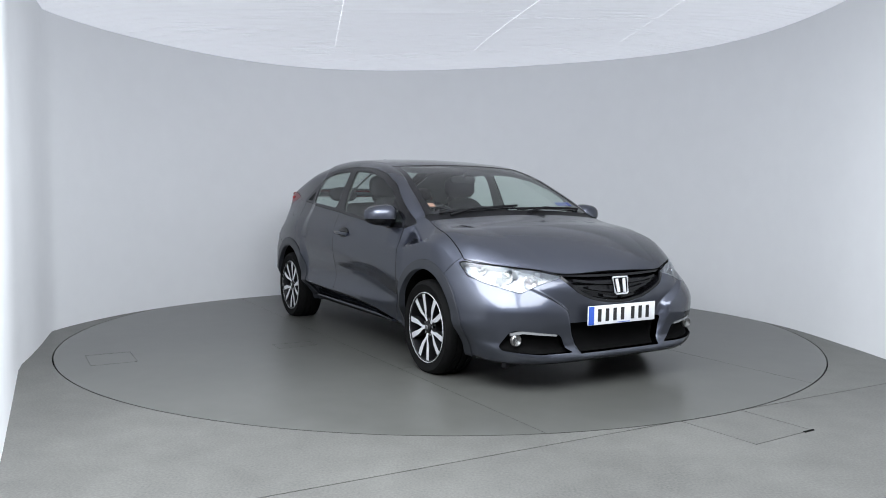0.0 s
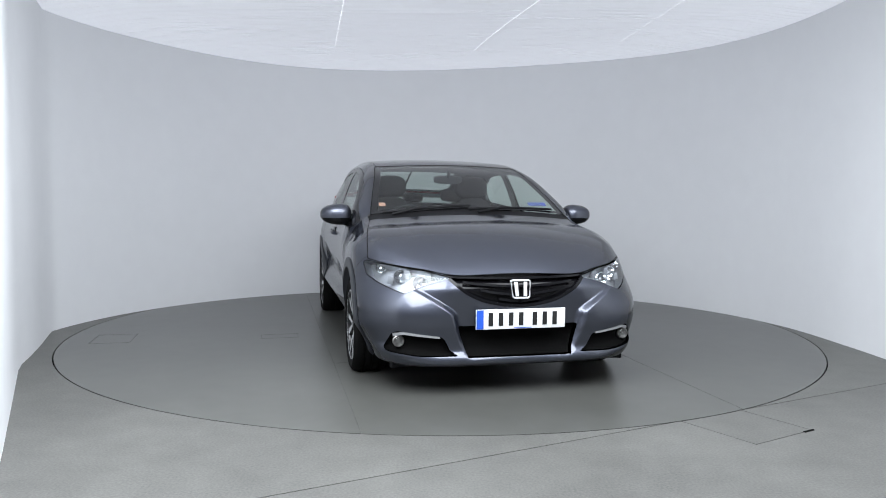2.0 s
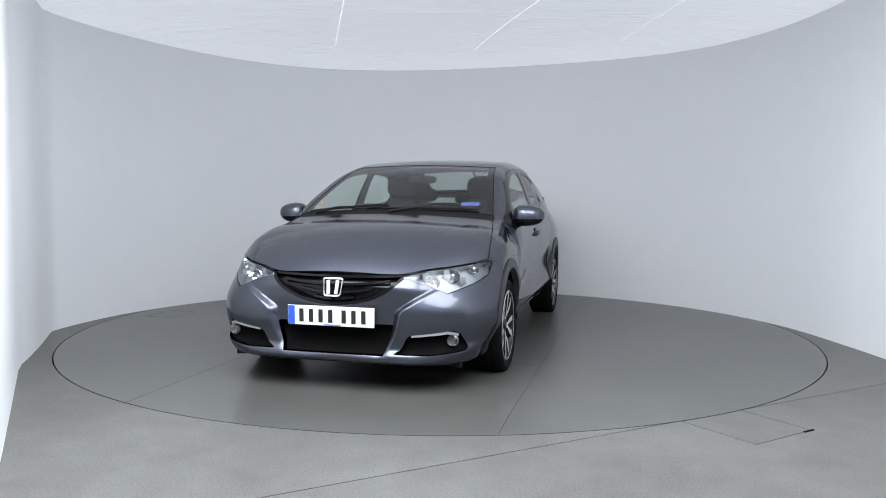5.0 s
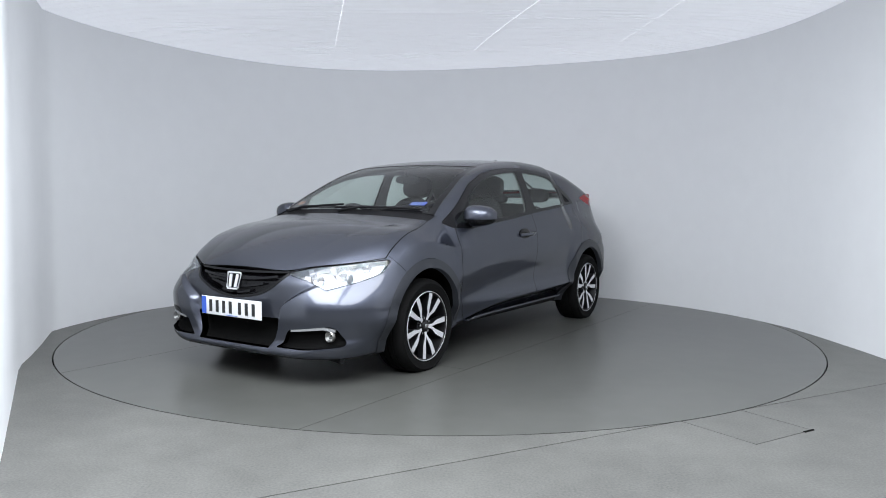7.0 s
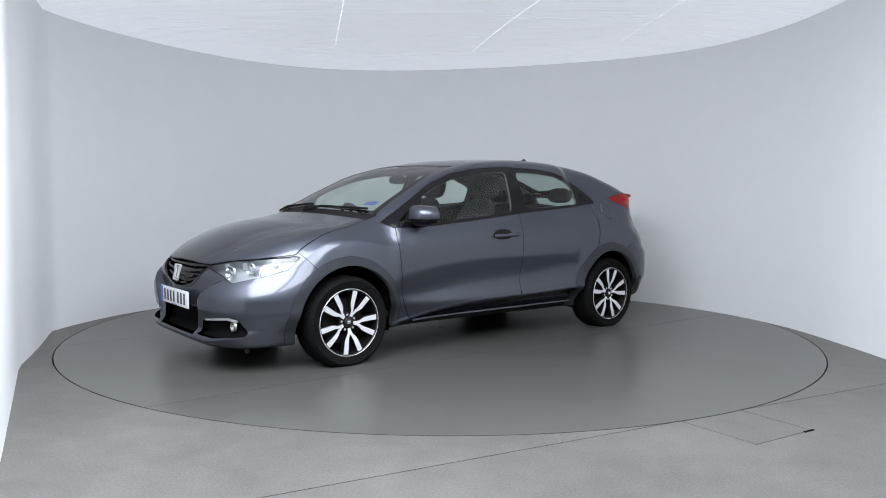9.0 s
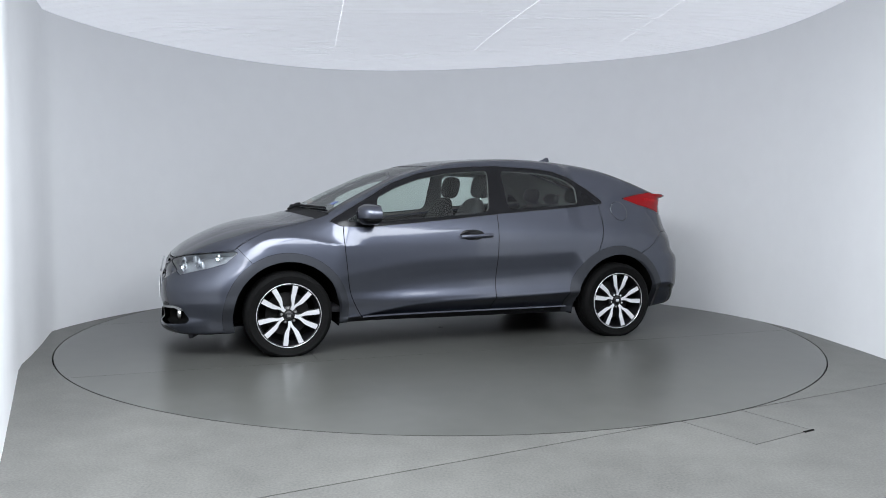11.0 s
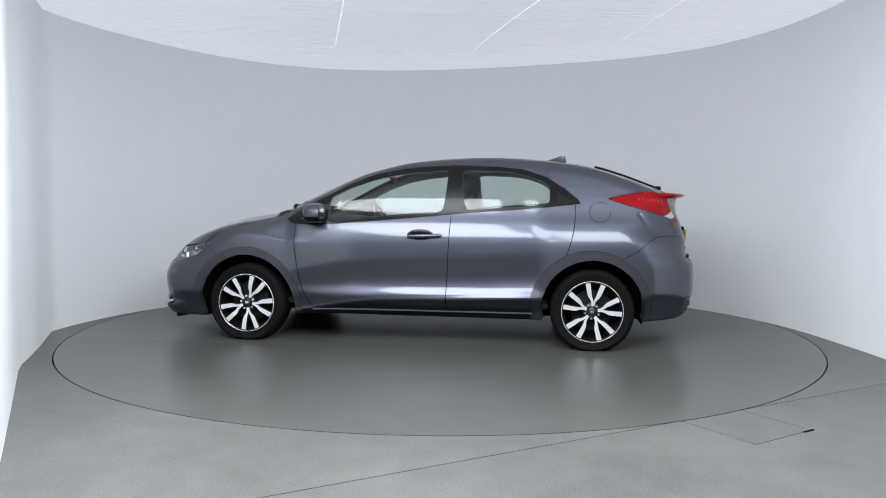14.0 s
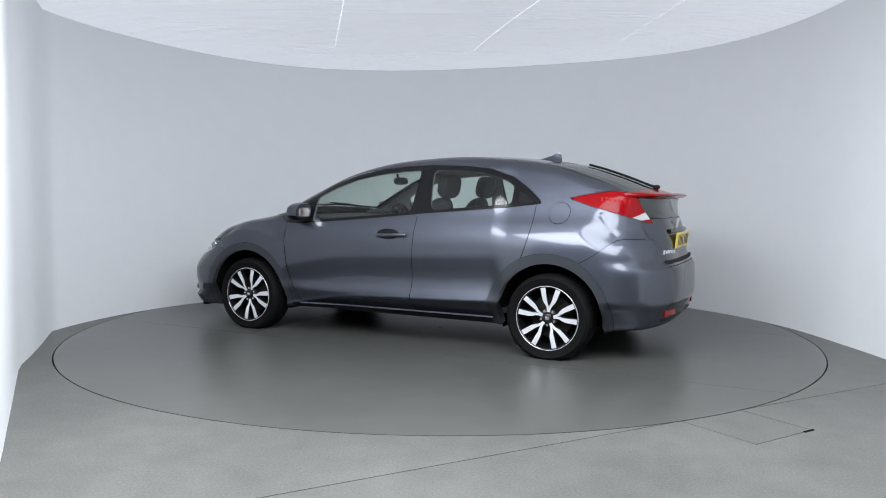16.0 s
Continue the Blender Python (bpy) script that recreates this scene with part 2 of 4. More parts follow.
def outline(points, pick):
    """Signed distance to a closed outline, in the two coordinates that pick(x, y, z) returns; negative inside."""
    pts = np.array(points, float)

    def g(x, y, z):
        a, b = pick(x, np.abs(y), z)
        d = np.full(np.shape(a), 1e9)
        inside = np.zeros(np.shape(a), bool)
        for (x0, y0), (x1, y1) in zip(pts, np.roll(pts, -1, 0)):
            ex, ey = x1 - x0, y1 - y0
            t = np.clip(((a - x0) * ex + (b - y0) * ey) / (ex * ex + ey * ey), 0, 1)
            d = np.minimum(d, np.hypot(a - x0 - t * ex, b - y0 - t * ey))
            cross = (y0 > b) != (y1 > b)
            with np.errstate(divide="ignore", invalid="ignore"):
                inside ^= cross & (a < x0 + (b - y0) * ex / (ey if ey else 1e-12))
        return np.where(inside, -d, d)
    return g


def rounded(points, n=5, k=0.28):
    """An outline with its corners eased."""
    out = []
    m = len(points)
    for i in range(m):
        a, b, c = (np.array(points[(i + j) % m], float) for j in (-1, 0, 1))
        p, q = b + (a - b) * k, b + (c - b) * k
        for t in np.linspace(0, 1, n):
            out.append((1 - t) ** 2 * p + 2 * t * (1 - t) * b + t ** 2 * q)
    return out


# ---- the studio ----
WALL_C, WALL_R, HIGH = (-0.05, -0.52), 3.09, 2.60


def ring(r, a0, a1, n, c=WALL_C):
    return [(c[0] + r * math.sin(radians(a0 + (a1 - a0) * i / n)), c[1] + r * math.cos(radians(a0 + (a1 - a0) * i / n))) for i in range(n + 1)]


# inner line of the wall, from the camera's left round the back to its right
INNER = [(-1.76, -3.39), (-1.87, -3.17), (-2.28, -2.37), (-2.64, -1.67), (-2.72, -1.48), (-2.80, -1.22), (-2.93, -0.85)]
INNER += ring(WALL_R, -86, 86, 90) + [(3.07, -0.85), (3.08, -1.25), (3.02, -1.9), (2.85, -2.6), (2.55, -3.3)]


def wall_slab(name, inner, thick, low, high, label, mat=WALL):
    bm = bmesh.new()
    n = len(inner)
    out = []
    for i, p in enumerate(inner):
        a, b = Vector(inner[max(i - 1, 0)]), Vector(inner[min(i + 1, n - 1)])
        d = (b - a).normalized()
        out.append((p[0] - d.y * thick, p[1] + d.x * thick))
    cols = [[bm.verts.new((*p, z)) for z in (low, high)] + [bm.verts.new((*q, z)) for z in (high, low)] for p, q in zip(inner, out)]
    for a, b in zip(cols, cols[1:]):
        for k in range(4):
            bm.faces.new((a[k], b[k], b[(k + 1) % 4], a[(k + 1) % 4]))
    bm.faces.new(cols[0][::-1])
    bm.faces.new(cols[-1])
    return tagged(part(name, bm, mat), label, "wall", kind="structure")


wall_slab("wall_north", INNER, 0.40, 0.0, HIGH + 0.25, "curved seamless white-painted studio wall")

# an unseen hall added behind the camera, pale to brighten the car's reflections
hall = [(-2.12, -3.57), (-3.6, -3.9), (-3.6, -9.0), (3.6, -9.0), (3.6, -3.9), (2.90, -3.50)]
wall_slab("wall_south", hall, -0.2, 0.0, HIGH + 0.25, "plain pale grey wall of the hall behind the studio opening", HALL)

PUCKERS = [(-2.0, 0.6, 0.75, 0.22, 0.10, 1.0), (-1.35, 1.35, 0.60, 0.20, 0.05, 0.9), (1.55, 0.25, 0.70, 0.16, -0.10, 1.2), (0.95, 0.75, 0.55, 0.12, -0.06, 1.0),
           (2.1, 0.75, 0.60, 0.18, -0.16, 0.9), (-0.35, 1.9, 0.8, 0.14, 0.0, 0.8), (0.7, 1.75, 0.7, 0.15, -0.05, 0.8), (-0.3, 0.1, 0.9, 0.10, 0.08, 0.6)]


def ridge(a):
    """A row of narrow folds with flat cloth between them."""
    return np.exp(-6 * (1 - np.cos(a))) - 0.2


def cloth_height(x, y):
    """The cloth sags a little between its seams, dips at the wall and is puckered in patches."""
    r = np.hypot(x - WALL_C[0], y - WALL_C[1])
    z = HIGH + 0.02 * x / 3 + 0.03 * np.sin(1.3 * x + 0.4) * np.sin(0.9 * y) + 0.05 * np.maximum(0, 1 - (r / 3.0) ** 2) - 0.035 * np.exp(-((r - 3.0) / 0.25) ** 2)
    for i, (cx, cy, lx, ly, slope, k) in enumerate(PUCKERS):
        v = y - cy - slope * (x - cx)
        z = z + 0.030 * k * np.exp(-((x - cx) / lx) ** 2 - (v / ly) ** 2) * ridge(2 * math.pi * v / (0.085 + 0.012 * (i % 3)) + 1.5 * np.sin(2.1 * x + i))
    return z


nx, ny = 90, 560
gx, gy = np.meshgrid(np.linspace(-3.9, 3.9, nx + 1), np.r_[np.linspace(-4.9, -0.8, 60), np.linspace(-0.79, 3.2, ny - 59)])
gz = cloth_height(gx, gy)
me = bpy.data.meshes.new("ceiling")
k = (np.arange(ny)[:, None] * (nx + 1) + np.arange(nx)[None, :]).ravel()
me.from_pydata(np.c_[gx.ravel(), gy.ravel(), gz.ravel()].tolist(), [], np.c_[k, k + nx + 1, k + nx + 2, k + 1].tolist())
me.materials.append(CLOTH)
me.polygons.foreach_set("use_smooth", [True] * len(me.polygons))
ceiling = tagged(new("ceiling", me), "stretched white cloth ceiling, backlit and creased", "ceiling", kind="structure")

for a, b, thick in (((-0.66, -0.9), (-1.07, 1.32), 0.0038), ((0.88, -0.9), (0.32, 1.80), 0.003), ((1.92, -0.9), (1.75, 1.25), 0.0018)):
    bm = bmesh.new()
    pts = [(a[0] + (b[0] - a[0]) * i / 30, a[1] + (b[1] - a[1]) * i / 30) for i in range(31)]
    bar_along(bm, [(x, y, float(cloth_height(x, y)) - 0.002) for x, y in pts], thick, 6)
    tagged(part("ceiling_seam", bm, SEAM), "white welted seam in the cloth ceiling", "seam", "ceiling seams", kind="structure")

bm = bmesh.new()
box(bm, (0, -7.1, HIGH + 0.05), (8.2, 4.4, 0.1))
tagged(part("hall_ceiling", bm, HALL), "plain pale grey ceiling of the hall", "ceiling", kind="structure")

# unseen roof added over the cloth, so that the place is closed
bm = bmesh.new()
box(bm, (0, -3.0, HIGH + 0.45), (8.2, 13.2, 0.1))
tagged(part("roof_slab", bm, WALL), "plain white slab above the cloth", "ceiling", kind="structure")

# ---- floor and turntable ----
TABLE_R = 2.916


def disc(r0, r1, nr, na):
    v, f = [], []
    for i in range(nr + 1):
        r = r0 + (r1 - r0) * i / nr
        for j in range(na):
            a = 2 * math.pi * j / na
            v.append((r * math.cos(a), r * math.sin(a), 0))
    for i in range(nr):
        for j in range(na):
            a, b, c, d = i * na + j, i * na + (j + 1) % na, (i + 1) * na + (j + 1) % na, (i + 1) * na + j
            f += [(a, d, c), (a, c, b)]
    v = np.array(v)
    return Sheet(v, np.tile([0, 0, 1.0], (len(v), 1)), f)


def slab(sheet, name, mat, parent, deep=0.03):
    return sheet.join(sheet.rim((0, 0, -deep))).object(name, mat, parent, smooth=False)


def line_gap(p, q, half):
    p, q = np.array(p), np.array(q)
    d = (q - p) / np.linalg.norm(q - p)
    return lambda x, y, z: d[0] * (y - p[1]) - d[1] * (x - p[0])


floor = tagged(new("floor"), "smooth grey screed floor with joints and a hatch", "floor", kind="structure")
bm = bmesh.new()
box(bm, (0, -3.0, -0.12), (9.0, 14.0, 0.1))
part("subfloor", bm, DARK, floor)
ground = disc(TABLE_R + 0.009, 9.5, 60, 180)
ground = ground.cut(lambda x, y, z: np.maximum(np.abs(x) - 4.2, np.abs(y + 3.0) - 6.6))[0]
joint = line_gap((-0.58, -3.61), (2.68, -1.87), 0)
north, south = ground.cut(lambda x, y, z: -joint(x, y, z))
north = north.cut(lambda x, y, z: 0.003 - joint(x, y, z))[0]
south = south.cut(lambda x, y, z: joint(x, y, z) + 0.003)[0]


def convex(sheet, lines, inset=0.0):
    """The part of a sheet inside all the lines, and the rest."""
    out = None
    for g in lines:
        sheet, o = sheet.cut(lambda x, y, z: g(x, y, z) + inset)
        out = o if out is None else out.join(o)
    return sheet, out


corners = [(1.19, -2.67), (1.42, -3.02), (1.78, -2.80), (1.57, -2.463)]
lines = [(lambda h: lambda x, y, z: -h(x, y, z))(line_gap(a, b, 0)) for a, b in zip(corners, corners[1:] + corners[:1])]
cover = convex(south, lines, 0.005)[0]
south = convex(south, lines)[1]
for s in (north, south):
    slab(s, "floor_slab", FLOOR, floor)
slab(cover, "hatch_cover", FLOOR, floor)
bm = bmesh.new()
box(bm, (1.755, -2.815, 0.001), (0.075, 0.014, 0.003), pose(0, 0, 0, 0, 0, 31))
part("finger_slot", bm, DARK, floor, "dark lifting slot of the hatch", smooth=False)

turntable = tagged(new("turntable"), "large round grey-painted floor turntable, flush and turning", "turntable")
table = disc(0.02, TABLE_R, 60, 180)
mid, rest = table.cut(lambda x, y, z: np.abs(y - 0.0) - 1.0)
rest = rest.cut(lambda x, y, z: 1.0035 - np.abs(y))[0]
port, starboard = rest.cut(lambda x, y, z: -y)
front, mid = mid.cut(lambda x, y, z: 1.22 - x)
mid = mid.cut(lambda x, y, z: x - 1.2165)[0]


def hatch_in(sheet, x0, x1, y0, y1):
    lines = [lambda x, y, z: x - x1, lambda x, y, z: x0 - x, lambda x, y, z: y - y1, lambda x, y, z: y0 - y]
    return convex(sheet, lines, 0.006)[0], convex(sheet, lines)[1]


h1, starboard = hatch_in(starboard, -0.15, 0.21, -2.72, -2.43)
h2, starboard = hatch_in(starboard, 0.07, 0.24, -1.48, -1.19)
for s, n in ((port, "deck_plate"), (starboard, "deck_plate"), (front, "deck_plate"), (mid, "deck_plate"), (h1, "hatch_cover"), (h2, "hatch_cover")):
    slab(s, n, TABLE, turntable, 0.003)
bm = bmesh.new()
tube(bm, (0, 0, -0.024), TABLE_R - 0.002, 0.04, "z", 120)
part("deck_frame", bm, FLOOR, turntable, "pale worn deck frame", smooth=False)


# ---- the car's shell, as a signed distance built from its body lines ----
def curve(xs, ys):
    # monotone-ish cubic through control points, for smooth body lines
    xs, ys = np.array(xs, float), np.array(ys, float)
    h = np.diff(xs); d = np.diff(ys) / h
    m = np.empty(len(xs)); m[0], m[-1] = d[0], d[-1]
    m[1:-1] = (d[:-1] * h[1:] + d[1:] * h[:-1]) / (h[:-1] + h[1:])
    def at(x):
        x = np.asarray(x, float); xc = np.clip(x, xs[0], xs[-1])
        i = np.clip(np.searchsorted(xs, xc) - 1, 0, len(xs) - 2)
        t = (xc - xs[i]) / h[i]
        y = (ys[i] * (2*t**3 - 3*t**2 + 1) + m[i] * h[i] * (t**3 - 2*t**2 + t)
             + ys[i+1] * (3*t**2 - 2*t**3) + m[i+1] * h[i] * (t**3 - t**2))
        return y + np.where(x < xs[0], (x - xs[0]) * m[0], 0) + np.where(x > xs[-1], (x - xs[-1]) * m[-1], 0)
    return at
def step(a, b, x):
    t = np.clip((x - a) / (b - a), 0, 1)
    return t * t * (3 - 2 * t)
def smax(a, b, k):
    return np.maximum(a, b) + np.maximum(k - np.abs(a - b), 0) ** 2 / (4 * k)

TOP = curve([-2.10, -1.98, -1.90, -1.60, -1.35, -1.15, -0.90, -0.66, -0.42, -0.18, 0.06, 0.30, 0.53, 0.765, 0.95, 1.10, 1.20, 1.32, 1.55, 1.69, 1.91, 2.06, 2.20],
            [1.11, 1.128, 1.150, 1.262, 1.340, 1.376, 1.403, 1.418, 1.420, 1.408, 1.387, 1.345, 1.284, 1.188, 1.102, 1.028, 0.987, 0.956, 0.917, 0.878, 0.780, 0.685, 0.595])
WIDE = curve([-2.10, -1.90, -1.70, -1.50, -1.30, -0.80, 0.0, 0.80, 1.30, 1.65, 1.90, 2.20],
             [0.780, 0.820, 0.845, 0.860, 0.870, 0.868, 0.866, 0.868, 0.876, 0.872, 0.848, 0.80])
SECT = curve([0.10, 0.20, 0.26, 0.31, 0.36, 0.44, 0.55, 0.62, 0.67, 0.72, 0.78, 0.84, 0.90, 0.97, 1.10, 1.20, 1.31, 1.42],
             [-0.12, -0.080, -0.058, -0.029, 0.0, 0.002, 0.003, 0.001, -0.002, -0.006, -0.014, -0.030, -0.056, -0.094, -0.152, -0.200, -0.262, -0.345])
# door pressing: the lower crease, rising to the rear, and the hollow above it
CREASE = curve([-0.95, -0.25, 0.0, 0.25, 0.50, 0.665, 0.80], [0.368, 0.341, 0.335, 0.326, 0.303, 0.273, 0.245])
HOLLOW = curve([-0.20, -0.09, -0.004, 0.0, 0.03, 0.06, 0.09, 0.14, 0.20, 0.26, 0.32, 0.38],
               [-0.070, -0.052, -0.004, 0.0, -0.008, -0.018, -0.027, -0.035, -0.031, -0.018, -0.005, 0.0])
WING = curve([0.80, 0.872, 0.996, 1.203, 1.368, 1.471, 1.55, 1.62], [0.755, 0.759, 0.770, 0.810, 0.818, 0.796, 0.745, 0.70])
REAR_LINE = curve([-0.30, -0.433, -0.536, -0.702, -0.867, -1.156, -1.404, -1.60], [0.780, 0.772, 0.754, 0.790, 0.832, 0.888, 0.898, 0.878])
FANG = curve([0.18, 0.215, 0.335, 0.412, 0.46, 0.515, 0.58, 0.64], [0.305, 0.315, 0.362, 0.385, 0.400, 0.475, 0.585, 0.69])
MASK = curve([0.16, 0.20, 0.26, 0.40, 0.46, 0.54, 0.60, 0.66, 0.70], [0.0, 0.0, 0.028, 0.060, 0.056, 0.034, 0.010, 0.0, 0.0])
NOSE = curve([0.10, 0.16, 0.190, 0.215, 0.250, 0.30, 0.40, 0.50, 0.58, 0.64, 0.70, 0.80],
             [2.05, 2.105, 2.129, 2.128, 2.108, 2.110, 2.128, 2.128, 2.112, 2.085, 2.045, 1.96])
TAIL = curve([0.15, 0.22, 0.30, 0.42, 0.55, 0.62, 0.68, 0.80, 0.90, 1.00, 1.08, 1.14],
             [-1.96, -2.04, -2.075, -2.085, -2.085, -2.075, -2.03, -2.02, -1.99, -1.955, -1.955, -1.985])
BOTTOM = curve([-2.1, -1.7, -1.2, 0, 1.2, 1.7, 2.1], [0.25, 0.205, 0.195, 0.195, 0.195, 0.165, 0.160])
def arch_edge(x, z):
    """Distance to the outer edge of the wheel arch mouldings; negative inside."""
    return np.minimum(np.hypot(x - 1.305, z - 0.285) - 0.428, np.hypot(x + 1.285, z - 0.285) - 0.437)
def body(x, y, z):
    """Signed, roughly metric distance to the painted shell; negative inside."""
    y = np.abs(y)
    s = 0.24 * step(-0.3, 0.7, x) - 0.16 * step(-0.2, -1.4, x)
    xs = x + s * y * y
    top = TOP(xs) - 0.075 * y * y
    slope = (TOP(xs + 0.02) - TOP(xs - 0.02)) / 0.04
    ft = (z - top) / np.sqrt(1 + slope ** 2)
    # bonnet crease: the outer thirds stand a little proud
    hood = step(1.0, 1.25, x)
    ft = ft - hood * 0.007 * (1 - np.exp(-np.maximum(y - 0.5 - 0.26 * (1.6 - x), 0) / 0.14))
    side = WIDE(x) + SECT(z)
    # rear haunch and the shoulder that runs up to the tail lamp
    side = side + 0.012 * np.exp(-((x + 1.35) / 0.45) ** 2 - ((z - 0.82) / 0.16) ** 2)
    # front wing: a shelf above the crease over the wheel
    wing = step(0.72, 1.05, x) * step(1.66, 1.50, x)
    side = side - wing * 0.034 * (1 - np.exp(-np.maximum(z - WING(x), 0) / 0.05))
    side = side - 0.030 * step(1.35, 1.60, x) * np.exp(-((z - 0.84) / 0.13) ** 2)
    # doors are hollow above the lower crease and fold under below it
    side = side + step(1.00, 0.88, x) * step(-1.00, -0.86, x) * HOLLOW(z - CREASE(x))
    # the tail's lower skirt tucks in below a crease
    skirt = step(0.425, 0.36, z) * step(-1.62, -1.72, x)
    side = side - 0.046 * skirt
    # pressed line on the rear door and quarter, and the fold under the tail lamp
    side = side + 0.014 * step(-0.36, -0.58, x) * step(-1.66, -1.35, x) * np.exp(-np.abs(z - REAR_LINE(x)) / 0.045)
    along = np.clip(((x + 1.625) * -0.109 + (z - 0.985) * -0.146) / 0.0332, 0, 1)
    side = side - 0.009 * np.exp(-(np.hypot(x + 1.625 + 0.109 * along, z - 0.985 + 0.146 * along) / 0.014) ** 2)
    fs = (y - side) * 0.95
    lean = step(0.45, 0.66, z)
    plan = (0.225 + 0.115 * lean) * (y / 0.8) ** (5 - 1.4 * lean)
    dent = MASK(z) * (0.35 + 0.65 * step(0.0, 0.36, y)) * step(FANG(z) + 0.008, FANG(z) - 0.045, y)
    lift = 0.045 * step(0.44, 0.80, y) * step(0.40, 0.22, z)
    ff = (x - (NOSE(z - lift) - plan - dent)) * 0.92
    fr = (TAIL(z) + 0.022 * step(0.40, 0.33, z) + (0.22 + 0.14 * step(0.70, 0.90, z)) * (y / 0.8) ** 4 - x) * 0.95
    kt = 0.07 + 0.03 * hood
    d = smax(ft, fs, kt)
    d = smax(d, smax(ff, fr, 0.02), 0.05 + 0.06 * step(0.55, 0.8, y))
    return smax(d, BOTTOM(x) - z, 0.03)
def shoot(o, w, far=3.0, steps=46):
    """Distance along the rays o + k w to the shell, from inside."""
    lo, hi = np.zeros(len(o)), np.full(len(o), far)
    for _ in range(steps):
        mid = (lo + hi) / 2; q = o + mid[:, None] * w
        ins = body(q[:, 0], q[:, 1], q[:, 2]) < 0
        lo, hi = np.where(ins, mid, lo), np.where(ins, hi, mid)
    return lo


def half_shell():
    """The shell's left half, shot out from a spine inside it."""
    fans, straight, around = 160, 170, 230
    rows = []
    for i in range(fans):
        a = -math.pi / 2 * (1 - i / fans)
        rows.append((-1.15, 0.60, a))
    for i in range(straight + 1):
        rows.append((-1.15 + 2.35 * i / straight, 0.60 - 0.08 * i / straight, 0.0))
    for i in range(1, fans + 1):
        rows.append((1.20, 0.52, math.pi / 2 * i / fans))
    ang = np.linspace(0, math.pi, around + 1)
    o, w = [], []
    for x, z, a in rows:
        o.append(np.tile([x, 0, z], (around + 1, 1)))
        w.append(np.c_[np.full(around + 1, math.sin(a)), math.cos(a) * np.sin(ang), math.cos(a) * np.cos(ang)])
    o, w = np.vstack(o), np.vstack(w)
    w[np.abs(w) < 1e-9] = 0
    v = o + shoot(o, w)[:, None] * w
    e = 0.005
    n = np.stack([body(v[:, 0] + e, v[:, 1], v[:, 2]) - body(v[:, 0] - e, v[:, 1], v[:, 2]),
                  body(v[:, 0], v[:, 1] + e, v[:, 2]) - body(v[:, 0], v[:, 1] - e, v[:, 2]),
                  body(v[:, 0], v[:, 1], v[:, 2] + e) - body(v[:, 0], v[:, 1], v[:, 2] - e)], 1)
    n /= np.linalg.norm(n, axis=1)[:, None] + 1e-12
    k = np.arange(len(rows) - 1)[:, None] * (around + 1) + np.arange(around)[None, :]
    k = k.ravel()
    f = np.vstack([np.c_[k, k + 1, k + around + 2], np.c_[k, k + around + 2, k + around + 1]])
    p, q, r = v[f[:, 0]], v[f[:, 1]], v[f[:, 2]]
    c = np.cross(q - p, r - p)
    f = f[np.linalg.norm(c, axis=1) > 1e-10]
    flipme = np.einsum("ij,ij->i", np.cross(v[f[:, 1]] - v[f[:, 0]], v[f[:, 2]] - v[f[:, 0]]), n[f[:, 0]]) < 0
    f[flipme] = f[flipme][:, ::-1]
    return Sheet(v, n, f)


car = tagged(new("car"), "metallic blue-grey five-door hatchback parked on the turntable", "car")
rest = half_shell()
gaps = []


def take(g, gap=0.0028):
    """Cut a panel out of what is left of the shell, with a shut line round it."""
    global rest
    inside, rest = rest.cut(g)
    if gap:
        band, rest = rest.cut(lambda x, y, z: g(x, y, z) - 2 * gap)
        gaps.append(band)
    return inside


XZ = lambda x, y, z: (x, z)
YZ = lambda x, y, z: (y, z)
SZ = lambda x, y, z: (y - x, z)


def wells(x, y, z):
    r = np.minimum(np.hypot(x - 1.298, z - 0.285), np.hypot(x + 1.298, z - 0.285))
    return np.maximum(r - 0.370, 0.50 - np.abs(y))


take(wells, 0)
under = take(lambda x, y, z: z - BOTTOM(x) - 0.010, 0)

# side glass area with its black surround
DLO = [(1.00, 0.925), (0.905, 0.985), (0.74, 1.080), (0.533, 1.196), (0.324, 1.271), (0.115, 1.309), (-0.10, 1.329), (-0.30, 1.337),
       (-0.61, 1.325), (-0.785, 1.306), (-0.96, 1.250), (-1.094, 1.165), (-1.19, 1.085), (-1.205, 1.058), (-0.964, 1.031), (-0.659, 1.006),
       (-0.292, 0.978), (0.071, 0.941), (0.324, 0.920), (0.741, 0.887), (0.93, 0.893)]
WS_EDGE = curve([0.90, 0.955, 1.15, 1.33, 1.40], [0.725, 0.705, 0.635, 0.560, 0.53])
dlo = outline(DLO, XZ)
surround = take(lambda x, y, z: np.maximum(dlo(x, y, z), WS_EDGE(z) - 0.04 + 0.068 * step(-0.2, 0.4, x) - np.abs(y)), 0.0015)
PANES = {
    "front_door_glass": [(0.665, 0.912), (0.655, 1.095), (0.52, 1.165), (0.32, 1.236), (0.10, 1.278), (-0.10, 1.297), (-0.235, 1.303), (-0.205, 0.990), (0.07, 0.963), (0.324, 0.942)],
    "rear_door_glass": [(-0.365, 1.003), (-0.335, 1.305), (-0.60, 1.297), (-0.775, 1.277), (-0.93, 1.222), (-0.985, 1.18), (-0.985, 1.050), (-0.66, 1.028)],
    "front_quarter_glass": [(0.90, 0.925), (0.73, 1.025), (0.715, 0.925)],
    "rear_quarter_glass": [(-1.035, 1.060), (-1.035, 1.150), (-1.09, 1.115), (-1.155, 1.068)],
}
panes = {}
